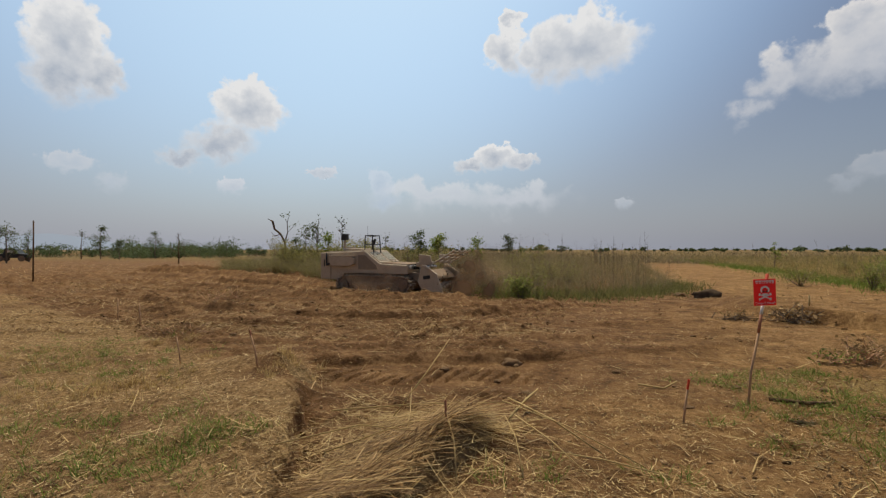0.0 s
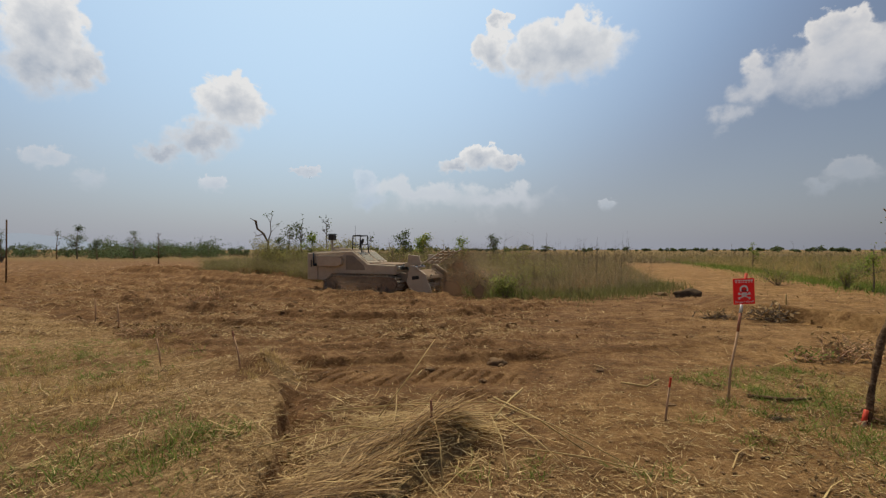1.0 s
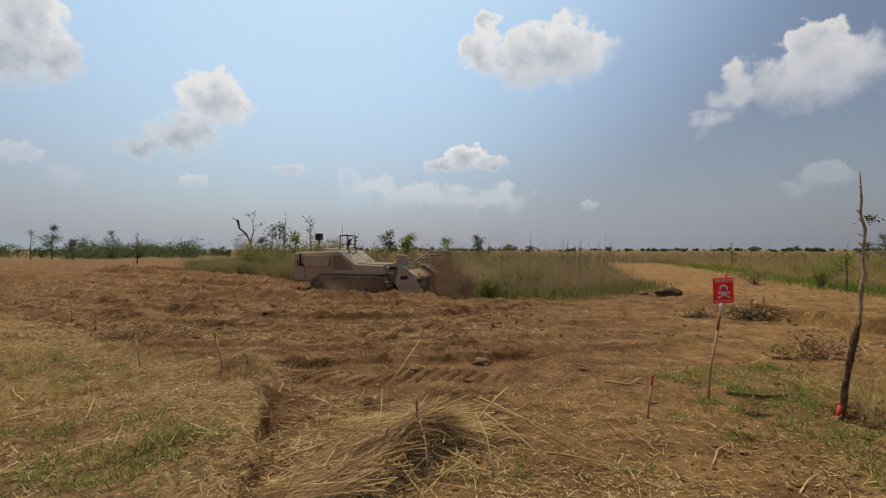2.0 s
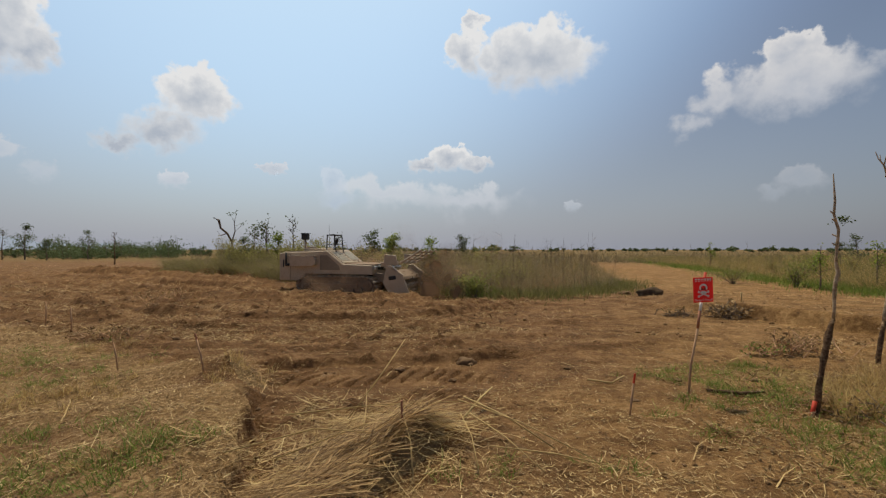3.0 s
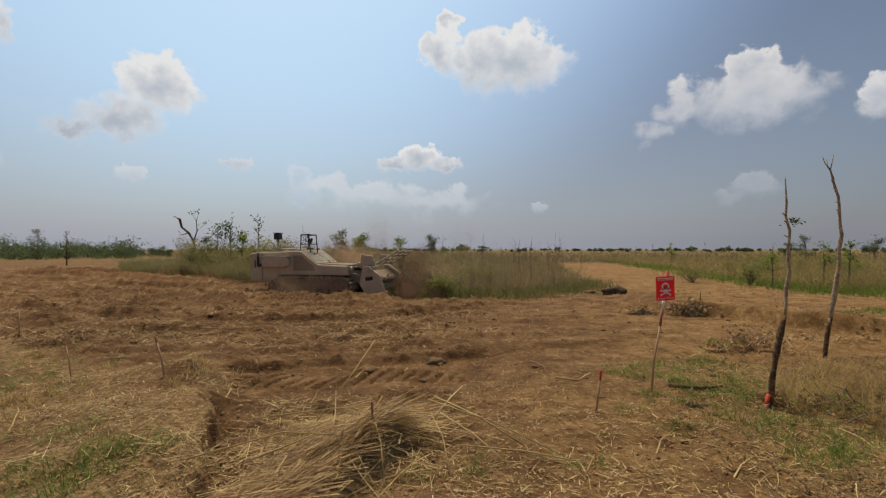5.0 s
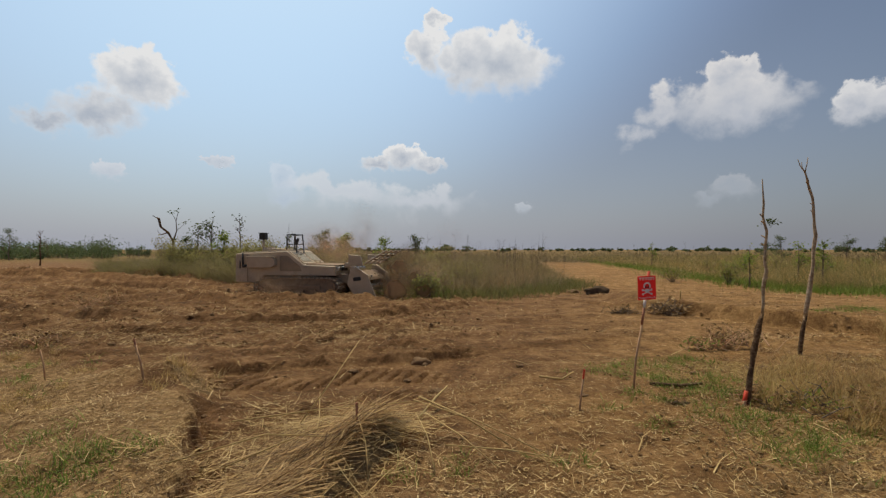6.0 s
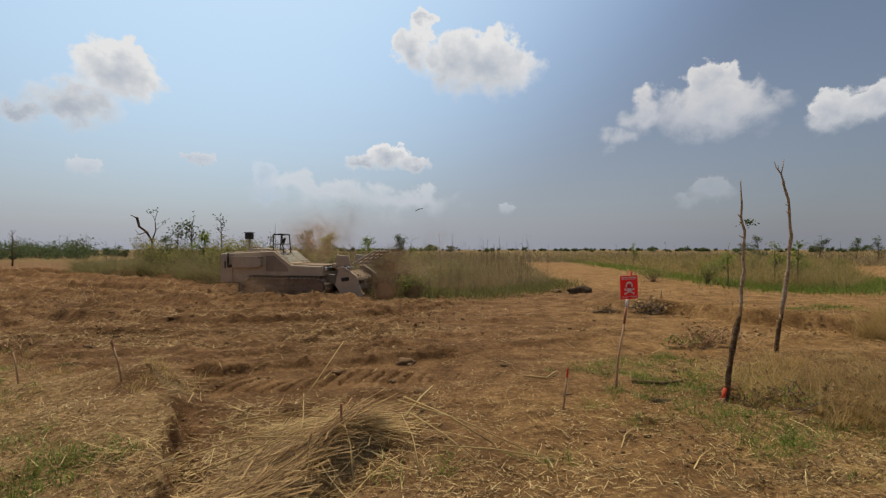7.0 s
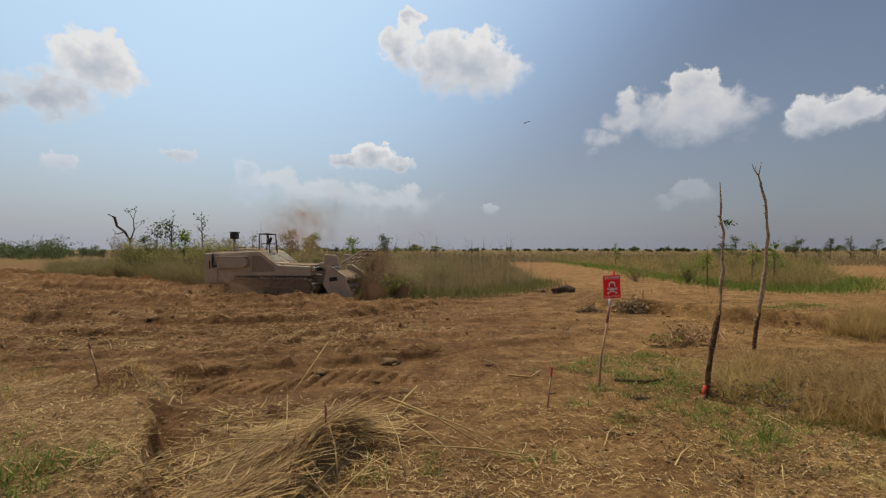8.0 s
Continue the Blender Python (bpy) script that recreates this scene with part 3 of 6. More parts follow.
def strawy(x, y):
    near, right, front = strip_cover(x, y)
    band = sstep(0.2, 0.8, y - ledge(x)) * sstep(5.0, 2.0, y - ledge(x))
    e = dug_edge(y) - x
    open_soil = (1 - 0.9 * trodden(x, y) * sstep(4.4, 5.2, y)) * (1 - 0.95 * sstep(-0.26, -0.2, e) * sstep(0.05, 0.0, e) * sstep(5.6, 5.2, y))
    return open_soil * np.clip(0.10 + 0.95 * near + 0.8 * front * (1 - 0.7 * sstep(0.2, 1.0, x)) + 0.8 * right + 0.55 * band * fbm(x, y, 1, 3), 0, 1) * sstep(0.36, 0.62, fbm(x * 1.1, y * 1.1, 3, 4) + 0.08 * near)


def sprinkled(x, y):
    return (0.12 + 0.88 * sstep(0.42, 0.62, fbm(x * 0.9, y * 1.5, 2, 4))) * (1 - 0.45 * sstep(1.0, 4.0, x) * sstep(7.5, 9.0, y)) * (1 - 0.72 * trodden(x, y) * sstep(4.4, 5.2, y))


def stalky(x, y):
    return 1 - 0.8 * trodden(x, y)


NEAR_LAND = [(-8, 2.5), (8, 2.5), (13, 9.5), (-13, 9.5)]
MID_LAND = [(-14, 8.0), (13, 8.0), (17, 17), (-20, 20)]
litter("straw_litter", NEAR_LAND, 90000, 0.02, 0.15, 0.0075, 31, "chopped dry straw strewn over the soil", rise=0.18, mask=strawy)
litter("straw_litter", NEAR_LAND, 40000, 0.015, 0.10, 0.010, 34, "pale chips of dry straw on bare soil", STRAW_PALE, 0.15, mask=sprinkled)
litter("leaf_litter", NEAR_LAND, 44000, 0.015, 0.055, 0.018, 35, "brown withered leaf scraps on the soil", LEAF_DRY, 0.35, mask=sprinkled)
litter("straw_litter", MID_LAND, 32000, 0.05, 0.36, 0.0095, 32, "chopped dry stalks lying on the worked soil", rise=0.28, mask=sprinkled)
litter("straw_litter", MID_LAND, 18000, 0.04, 0.22, 0.011, 36, "pale chips of stalks on the worked soil", STRAW_PALE, 0.25, mask=sprinkled)
litter("leaf_litter", MID_LAND, 14000, 0.03, 0.10, 0.030, 38, "dark crumbs of soil and leaf on the worked ground", CRUMB, 0.5, mask=sprinkled)
litter("straw_litter", [(-26, 17), (17, 15), (30, 40), (-50, 45)], 34000, 0.1, 0.5, 0.010, 37, "stalks strewn over the cleared ground", STRAW, 0.3, 1.4, mask=sprinkled)
litter("stalk_litter", [(-7, 3.0), (6, 3.0), (13, 17), (-17, 17)], 3400, 0.12, 0.50, 0.0092, 33, "long pale broken stalks lying on the soil", STRAW_PALE, 0.10, mask=stalky)


litter("leaf_litter", [(2.1, 2.9), (6.5, 2.9), (7.0, 6.8), (2.4, 6.8)], 6500, 0.02, 0.08, 0.022, 39, "curled brown leaf scraps on the trodden soil", LEAF_DRY, 0.6)
litter("straw_litter", [(0.4, 2.9), (6.5, 2.9), (7.0, 6.8), (1.2, 6.8)], 1800, 0.02, 0.11, 0.009, 40, "pale chips of stalks on the trodden soil", STRAW_PALE, 0.3)


litter("straw_litter", [(0.2, 2.9), (6.5, 2.9), (7.0, 6.8), (1.2, 6.8)], 2800, 0.025, 0.13, 0.0085, 140, "pale broken stalk chips on the trodden soil", STRAW_PALE, 0.12)


def green_patch(spots, seed, label):
    """Short fresh grass in loose tufts."""
    rng = np.random.RandomState(seed)
    pos = []
    for x, y, r, n in spots:
        for k in range(max(1, n // 22)):
            cx, cy = x + rng.randn() * r * 0.55, y + rng.randn() * r * 0.55
            pos.append(np.stack([cx + rng.randn(22) * 0.05, cy + rng.randn(22) * 0.05], 1))
    xy = np.concatenate(pos)
    m = len(xy)
    ob = strands("green_grass", on_ground(xy), upright(m, 0.8, rng), 0.04 + 0.11 * rng.rand(m), 0.009, GREEN, 0.4, 2, seed)
    return tagged(ob, label, "grass", kind="stuff")


green_patch([(-2.5, 3.2, 0.45, 700), (-3.1, 3.1, 0.5, 600), (-2.1, 3.0, 0.3, 260), (-2.3, 3.5, 0.2, 200), (-3.6, 3.9, 0.3, 260), (-2.9, 3.9, 0.2, 160), (-5.3, 5.9, 1.0, 1000),
             (-6.5, 6.7, 1.2, 1300), (-4.7, 5.2, 0.4, 200), (-1.9, 3.45, 0.2, 160), (-4.3, 3.6, 0.4, 500)], 41, "tufts of fresh green grass among the straw")
green_patch([(3.0, 5.4, 0.35, 700), (2.6, 6.0, 0.4, 500), (3.3, 6.4, 0.4, 500), (3.7, 5.6, 0.3, 400), (2.2, 4.1, 0.12, 130), (1.95, 4.6, 0.15, 90), (3.0, 4.3, 0.35, 600),
             (3.3, 3.9, 0.35, 700), (3.0, 3.4, 0.35, 600), (2.5, 4.9, 0.3, 250), (1.1, 3.5, 0.2, 120), (0.3, 3.4, 0.15, 120), (-0.1, 3.3, 0.1, 80), (4.2, 3.7, 0.5, 700),
             (4.4, 4.6, 0.4, 400), (3.9, 6.6, 0.3, 400), (3.6, 4.9, 0.3, 500), (3.2, 5.0, 0.3, 300), (9.5, 9.3, 0.5, 700), (8.5, 9.0, 0.4, 400)], 42, "small tufts of green grass on bare trodden soil")


def dry_tufts(spots, seed, label, material=TALL_DRY):
    rng = np.random.RandomState(seed)
    pos, dirs, ln = [], [], []
    for x, y, r, n, h in spots:
        per = 30
        for k in range(n // per):
            cx, cy = x + rng.randn() * r * 0.5, y + rng.randn() * r * 0.5
            lean = rng.randn(2) * 0.35
            pos.append(np.stack([cx + rng.randn(per) * 0.035, cy + rng.randn(per) * 0.035], 1))
            dirs.append(np.stack([lean[0] + rng.randn(per) * 0.42, lean[1] + rng.randn(per) * 0.42, np.ones(per)], 1))
            ln.append(h * (0.4 + 0.95 * rng.rand(per)))
    xy, d = np.concatenate(pos), np.concatenate(dirs)
    d /= np.linalg.norm(d, axis=1)[:, None]
    ob = strands("dry_grass", on_ground(xy), d, np.concatenate(ln), 0.0085, material, 0.3, 3, seed)
    return tagged(ob, label, "grass", kind="stuff")


dry_tufts([(3.85, 4.75, 0.35, 270, 0.30), (4.4, 5.0, 0.5, 480, 0.36), (4.15, 4.1, 0.4, 480, 0.34), (4.9, 4.2, 0.5, 480, 0.44), (5.4, 5.2, 0.6, 210, 0.28), (4.7, 3.4, 0.5, 840, 0.42),
           (5.3, 6.2, 0.5, 240, 0.26), (4.6, 5.8, 0.4, 180, 0.24), (6.2, 4.4, 0.7, 540, 0.42), (5.2, 3.9, 0.4, 600, 0.50), (4.95, 3.5, 0.4, 600, 0.55), (4.45, 3.6, 0.3, 420, 0.42), (5.7, 4.7, 0.5, 300, 0.40)], 43, "tan dry grass tufts beside the charred pole")
DRY_CLUMP = blades("russet_dry_grass", [(0.15, (0.20, 0.118, 0.048)), (0.5, (0.40, 0.255, 0.108)), (0.9, (0.60, 0.42, 0.20))], 0.5)
dry_tufts([(4.5, 4.5, 0.3, 210, 0.36), (4.9, 4.8, 0.35, 270, 0.42), (5.3, 4.5, 0.45, 330, 0.46), (4.75, 4.15, 0.3, 240, 0.40), (4.6, 3.8, 0.35, 300, 0.45), (5.0, 3.6, 0.35, 420, 0.58)], 46, "dense russet dry grass clumps beside the path", DRY_CLUMP)
dry_tufts([(8.6, 7.6, 0.4, 1100, 0.45), (9.3, 8.0, 0.4, 700, 0.4)], 44, "dry grass clump at the edge of the track")
dry_tufts([(-4.1, 5.0, 0.7, 405, 0.13), (-4.7, 4.4, 0.9, 495, 0.15), (-3.4, 3.3, 0.7, 315, 0.11), (-2.6, 5.6, 0.5, 315, 0.14), (-5.4, 4.2, 0.8, 405, 0.15), (-6.5, 5.6, 1.2, 540, 0.15), (-5.2, 6.8, 1.0, 405, 0.13)], 45, "flattened dry grass tufts on the raised strip")


# ---- heaps ----
def straw_heap(name, cx, cy, rx, ry, h, n, seed, label, axis, heading, turn, low, high, width=0.007, steep=1.5):
    """A mound of cut stalks along an axis (degrees): an earth-and-straw core, coloured dark as shade, under loose
    stalks, all in the heap's own space.
    """
    rng = np.random.RandomState(seed)
    thing = new(name)
    base = hz(cx, cy)
    thing.matrix_world = pose(cx, cy, base, 0, 0, axis)
    ca, sa = math.cos(radians(axis)), math.sin(radians(axis))

    def land(u, v):
        return height(cx + ca * u - sa * v, cy + sa * u + ca * v) - base

    def top(u, v):
        q = np.sqrt((u / rx) ** 2 + (np.where(v < 0, v * steep, v) / ry) ** 2)
        return h * np.clip(1 - q, 0, 1) ** 0.6 * (0.7 + 0.6 * fbm(u * 3 + 4, v * 3, 1, 3))

    m = 36
    us, vs = np.meshgrid(np.linspace(-rx, rx, m), np.linspace(-ry, ry, m))
    zz = top(us, vs) * 0.84 + land(us, vs) - 0.03
    verts = np.stack([us.ravel(), vs.ravel(), zz.ravel()], 1)
    i = np.arange((m - 1) * (m - 1))
    a = (i // (m - 1)) * m + i % (m - 1)
    core = new("core", mesh_arrays("core", verts, np.stack([a, a + 1, a + m + 1, a + m], 1), SHADED_CHAFF))
    core.parent = thing
    u = np.clip(rng.randn(n) * 0.45, -1.1, 1.1) * rx
    v = np.clip(rng.randn(n) * 0.40 + 0.12, -0.8 / steep, 1.1) * ry
    z = top(u, v) + land(u, v) - rng.rand(n) * 0.05
    d = lying(n, 0.10, rng, heading, turn)
    wild = rng.rand(n) < 0.42
    d[wild] = lying(int(wild.sum()), 0.10, rng)
    flip = rng.rand(n) < 0.5
    d[flip, :2] *= -1
    g = 0.02
    slope = (top(u + d[:, 0] * g, v + d[:, 1] * g) - top(u - d[:, 0] * g, v - d[:, 1] * g)) / (2 * g)
    d[:, 2] = 0.7 * np.clip(slope, -0.8, 0.8) + rng.randn(n) * 0.12 + 0.04
    d /= np.linalg.norm(d, axis=1)[:, None]
    ln = low + (high - low) * rng.rand(n) ** 1.8
    pos = np.stack([u, v, z], 1) - d * (ln * 0.5)[:, None]
    st = strands("loose_straw", pos, d, ln, width * rng.uniform(0.6, 1.7, n), STRAW_HEAP, 0.10, 3, seed)
    st.parent = thing
    tagged(st, kind="stuff")
    return tagged(thing, label, "straw heap")


def sheaf_heap():
    """Cut stalks raked into one heap: they hang over a steep dark side and run out thin to the other."""
    rng = np.random.RandomState(51)
    thing = new("straw_heap")
    ox, oy = -0.15, 4.08
    base = hz(ox, oy)
    thing.location = (ox, oy, base)
    along, across = np.array([-0.38, -0.925]), np.array([-0.925, 0.38])

    def land(p):
        return height(p[:, 0] + ox, p[:, 1] + oy) - base

    def top(u, v):
        """u along the steep side towards the camera, v away from it."""
        ridge_line = 0.29 * sstep(-0.22, 0.12, u) * (1 - 0.45 * sstep(0.3, 1.2, u))
        prof = sstep(-0.20, 0.12, v + 0.10 * (fbm(u * 3, u * 0 + 2, 1, 2) - 0.5)) * np.clip(1 - np.maximum(v, 0) / 0.95, 0, 1) ** 1.4
        return ridge_line * prof * (0.75 + 0.5 * fbm(u * 2.6 + 4, v * 2.6, 1, 3))

    us, vs = np.meshgrid(np.linspace(-0.3, 1.6, 48), np.linspace(-0.3, 1.3, 40))
    p = us.ravel()[:, None] * along + vs.ravel()[:, None] * across
    z = top(us.ravel(), vs.ravel() - 0.05) * 0.86 + land(p) - 0.035
    i = np.arange(39 * 47)
    a = (i // 47) * 48 + i % 47
    core = new("core", mesh_arrays("core", np.concatenate([p, z[:, None]], 1), np.stack([a, a + 1, a + 49, a + 48], 1), SHADED_CHAFF))
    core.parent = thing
    tagged(core, "matted chaff core, coloured dark as shade under the stalks")

    def lay(name, n, u, v, heading, turn, low, high, width, lift, material, seed, reach=0.0):
        a = heading + rng.randn(n) * turn
        d = np.stack([np.cos(a), np.sin(a)], 1)
        flip = rng.rand(n) < 0.25
        d[flip] *= -1
        ln = low + (high - low) * rng.rand(n) ** 1.6
        v = v + reach * ln
        c = u[:, None] * along + v[:, None] * across
        du, dv = d @ along, d @ across
        g = 0.14
        slope = (top(u + du * g, np.maximum(v + dv * g, 0.16)) - top(u - du * g, np.maximum(v - dv * g, 0.16))) / (2 * g)
        dz = np.clip(slope, -0.4, 0.4) + rng.randn(n) * 0.15
        z = top(u, v) + land(c) + 0.012 + lift * rng.rand(n) ** 2
        d3 = np.concatenate([d, dz[:, None]], 1)
        d3 /= np.linalg.norm(d3, axis=1)[:, None]
        pos = np.concatenate([c, z[:, None]], 1) - d3 * (ln * 0.5)[:, None]
        ob = strands(name, pos, d3, ln, width * rng.uniform(0.5, 1.9, n), material, 0.14, 4, seed)
        ob.parent = thing
        tagged(ob, kind="stuff")

    n = 1500
    lay("hanging_straw", n, rng.uniform(-0.12, 1.6, n), np.abs(rng.randn(n)) * 0.20, radians(216), 0.52, 0.25, 1.0, 0.0075, 0.07, STRAW_HEAP, 151, 0.19)
    n = 1300
    lay("loose_straw", n, rng.uniform(-0.10, 1.6, n), np.abs(rng.randn(n)) * 0.42 + 0.05, radians(208), 0.8, 0.15, 0.7, 0.0065, 0.05, STRAW_HEAP, 152)
    n = 420
    lay("back_straw", n, rng.randn(n) * 0.14 + 0.06, rng.uniform(-0.12, 1.0, n), radians(184), 0.20, 0.4, 1.2, 0.0060, 0.05, STRAW_PALE, 153)
    n = 1000
    lay("matted_straw", n, rng.uniform(-0.1, 1.4, n), rng.uniform(-0.30, 1.5, n), 0.0, 3.0, 0.1, 0.5, 0.0055, 0.05, STRAW_PALE, 154)
    return tagged(thing, "large heap of pale tan cut stalks over a dark side", "straw heap")


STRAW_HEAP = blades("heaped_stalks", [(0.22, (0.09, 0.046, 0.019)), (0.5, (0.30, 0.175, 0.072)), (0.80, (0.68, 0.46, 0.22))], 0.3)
# core colour kept dark to paint the shade in the gaps between stalks
SHADED_CHAFF = plain("chaff", [(0.3, (0.09, 0.053, 0.022)), (0.6, (0.19, 0.12, 0.05)), (0.8, (0.32, 0.22, 0.10))], 20, 0.95, bump=0.8, fine=90)
sheaf_heap()
straw_heap("straw_heap", -2.55, 5.55, 0.8, 0.45, 0.05, 700, 53, "low heap of dry straw on the broken edge", -40, 0.1, 0.6, 0.15, 0.55)


def stalk(points, r, label, material=None):
    v, f = tube(points, [r, r * 0.9, r * 0.6][:len(points)] if len(points) == 3 else [r, r * 0.6], 5)
    ob = new("stalk", mesh_from("stalk", v, f, material or STRAW_PALE, True))
    return tagged(ob, label, "stalk", "loose stalks")


for a, b, r in [((-0.98, 4.2, 0.08), (-0.56, 5.0, 0.60), 0.006), ((-0.70, 3.34, 0.15), (-0.86, 4.45, 0.30), 0.005), ((0.05, 4.4, 0.03), (0.36, 5.0, 0.16), 0.013),
                ((-1.5, 4.05, 0.16), (0.1, 4.35, 0.20), 0.006), ((0.05, 4.25, 0.28), (0.75, 3.7, 0.05), 0.009), ((0.0, 4.2, 0.25), (1.0, 3.55, 0.03), 0.006),
                ((0.1, 4.1, 0.2), (0.6, 3.35, 0.03), 0.006), ((-0.3, 3.2, 0.02), (-0.42, 3.6, 0.36), 0.006), ((-1.3, 3.35, 0.10), (-0.3, 3.9, 0.3), 0.005),
                ((0.15, 3.3, 0.02), (0.02, 3.9, 0.26), 0.005), ((-1.55, 3.1, 0.1), (-0.5, 3.5, 0.22), 0.005), ((0.25, 3.75, 0.05), (1.15, 3.4, 0.03), 0.006)]:
    mid = ((a[0] + b[0]) / 2 + 0.02, (a[1] + b[1]) / 2, (a[2] + b[2]) / 2 + 0.03)
    g = hz(a[0], a[1])
    stalk([(a[0], a[1], a[2] + g), (mid[0], mid[1], mid[2] + g), (b[0], b[1], b[2] + hz(b[0], b[1]))], r, "long pale dry stalk sticking out of the straw")
stalk([(1.55, 5.75, hz(1.55, 5.75) + 0.03), (1.8, 5.62, hz(1.8, 5.62) + 0.02), (1.98, 5.75, hz(1.98, 5.75) + 0.07)], 0.014, "pale curved stick lying beside the red-topped peg")
stalk([(2.75, 5.35, hz(2.75, 5.35) + 0.02), (3.05, 5.2, hz(3.05, 5.2) + 0.04), (3.35, 5.3, hz(3.35, 5.3) + 0.02)], 0.022, "dark fallen branch lying on the soil", BARK_BURNT)


# ---- stakes, poles and the warning sign ----
FADED_RED = plain("faded_red_wood", [(0.3, (0.27, 0.105, 0.06)), (0.7, (0.42, 0.19, 0.115))], 14, 0.8, bump=0.3)


def stake(x, y, h, lean, r, painted, label, wood=STAKE_WOOD, group="marking stakes", paint=FADED_RED):
    z = hz(x, y)
    thing = new("marking_stake")
    thing.location = (x, y, z)
    cut = h - painted
    lx = lean
    v, f = tube([(0, 0, -0.1), (lx * cut * 0.5 / h + 0.004, 0, cut * 0.5), (lx * cut / h, 0, cut)], [r, r * 0.95, r * 0.9], 6, 0.08, 3)
    ob = new("shaft", mesh_from("shaft", v, f, wood, True))
    ob.parent = thing
    if painted:
        v, f = tube([(lx * cut / h, 0, cut), (lx, 0, h)], [r * 1.06, r * 1.02], 6, 0.05, 4)
        ob = new("painted_top", mesh_from("painted_top", v, f, paint))
        ob.parent = thing
        tagged(ob, "red painted top")
    return tagged(thing, label, "stake", group)


stake(1.62, 4.56, 0.40, 0.06, 0.010, 0.09, "thin wooden peg with a red painted top", paint=RED_PAINT)
stake(-2.93, 5.40, 0.45, -0.12, 0.011, 0.07, "thin leaning wooden stake with a red top")
stake(-4.50, 6.14, 0.38, -0.07, 0.010, 0.0, "thin reddish-brown wooden stake in the straw", STAKE_WOOD)
stake(-7.40, 8.84, 0.49, -0.02, 0.012, 0.0, "thin brown wooden stake standing in the field")
stake(-8.50, 9.50, 0.46, 0.0, 0.012, 0.0, "thin brown wooden stake standing in the field")
stake(-0.42, 3.62, 0.44, -0.01, 0.009, 0.14, "short stake with a faded red top in the straw heap")
stake(-22.1, 19.7, 2.95, 0.02, 0.035, 0.0, "tall thin dark post on the cleared ground", BARK_BURNT)
stake(6.95, 11.9, 0.25, 0.0, 0.02, 0.0, "short pale post on the bank", STRAW_PALE)




def warning_sign(x, y):
    thing = new("warning_sign")
    thing.location = (x, y, hz(x, y))
    v, f = tube([(0, 0, -0.12), (0.035, 0, 0.35), (0.105, 0, 0.74)], [0.013, 0.012, 0.012], 7, 0.08, 5)
    o = new("stake", mesh_from("stake", v, f, STAKE_WOOD, True))
    o.parent = thing
    for a, b, m, nm in ((0.74, 0.93, FADED_RED, "faded red-brown band"), (0.93, 1.03, SIGN_WHITE, "white painted band"), (1.03, 1.34, RED_PAINT, "red painted top")):
        v, f = tube([(0.105 + (a - 0.74) * 0.14, 0, a), (0.105 + (b - 0.74) * 0.14, 0, b)], [0.0145, 0.0145], 7)
        o = new("painted_band", mesh_from("painted_band", v, f, m, True))
        o.parent = thing
        tagged(o, nm)
    plate = part("plate", box(0.152, -0.022, 1.155, 0.225, 0.006, 0.265, 0, -2, 8, 0.002), SIGN_RED, thing, "red sheet plate with white skull drawing")
    inv = pose(0.152, -0.0275, 1.155, 0, -2, 8)

    def mark(name, bm, material, label=""):
        bmesh.ops.transform(bm, matrix=inv, verts=bm.verts[:])
        return part(name, bm, material, plate, label)

    # skull: a white ring of the brow, dark sockets, teeth, two crossed bones
    bm = bmesh.new()
    ring = []
    for k in range(17):
        a = radians(-35 + 250 * k / 16)
        ring.append((bm.verts.new((0.046 * math.cos(a), 0, 0.022 + 0.043 * math.sin(a))), bm.verts.new((0.030 * math.cos(a), 0, 0.020 + 0.026 * math.sin(a)))))
    for k in range(16):
        bm.faces.new((ring[k][0], ring[k + 1][0], ring[k + 1][1], ring[k][1]))
    mark("skull", bm, SIGN_WHITE, "white skull outline")
    bm = bmesh.new()
    add_box(bm, 0, 0, -0.022, 0.052, 0.001, 0.022)
    mark("jaw", bm, SIGN_WHITE)
    for s in (-1, 1):
        bm = bmesh.new()
        add_box(bm, s * 0.016, -0.001, 0.008, 0.02, 0.001, 0.016)
        mark("eye_socket", bm, BLACK)
        bm = bmesh.new()
        add_box(bm, 0, -0.0012, -0.045, 0.12, 0.001, 0.012, 0, s * 24, 0)
        for e in (-1, 1):
            add_box(bm, e * 0.055, -0.0012, -0.045 - e * s * 0.0245, 0.018, 0.001, 0.024, 0, s * 24, 0)
        mark("crossed_bone", bm, SIGN_WHITE)

    def words(text, size, z):
        cu = bpy.data.curves.new("lettering", "FONT")
        cu.body, cu.size, cu.align_x, cu.align_y = text, size, "CENTER", "CENTER"
        cu.extrude = 0.0006
        cu.materials.append(SIGN_WHITE)
        o = new("lettering", cu)
        o.parent = plate
        o.matrix_local = inv @ pose(0, -0.0015, z, 90, 0, 0)
        return o

    words("Danger!! Mines!!", 0.030, -0.108)
    bm = bmesh.new()
    rng = random.Random(2)
    px = -0.095
    while px < 0.09:
        w = rng.uniform(0.012, 0.028)
        add_box(bm, px + w / 2, -0.001, 0.112, w, 0.001, 0.014)
        add_box(bm, px + w / 2, -0.001, 0.094, w * 0.7, 0.001, 0.009)
        px += w + 0.006
    mark("lettering", bm, SIGN_WHITE, "line of white lettering")
    return tagged(thing, "red warning sign with white skull on a thin stake", "sign")


warning_sign(2.46, 5.17)


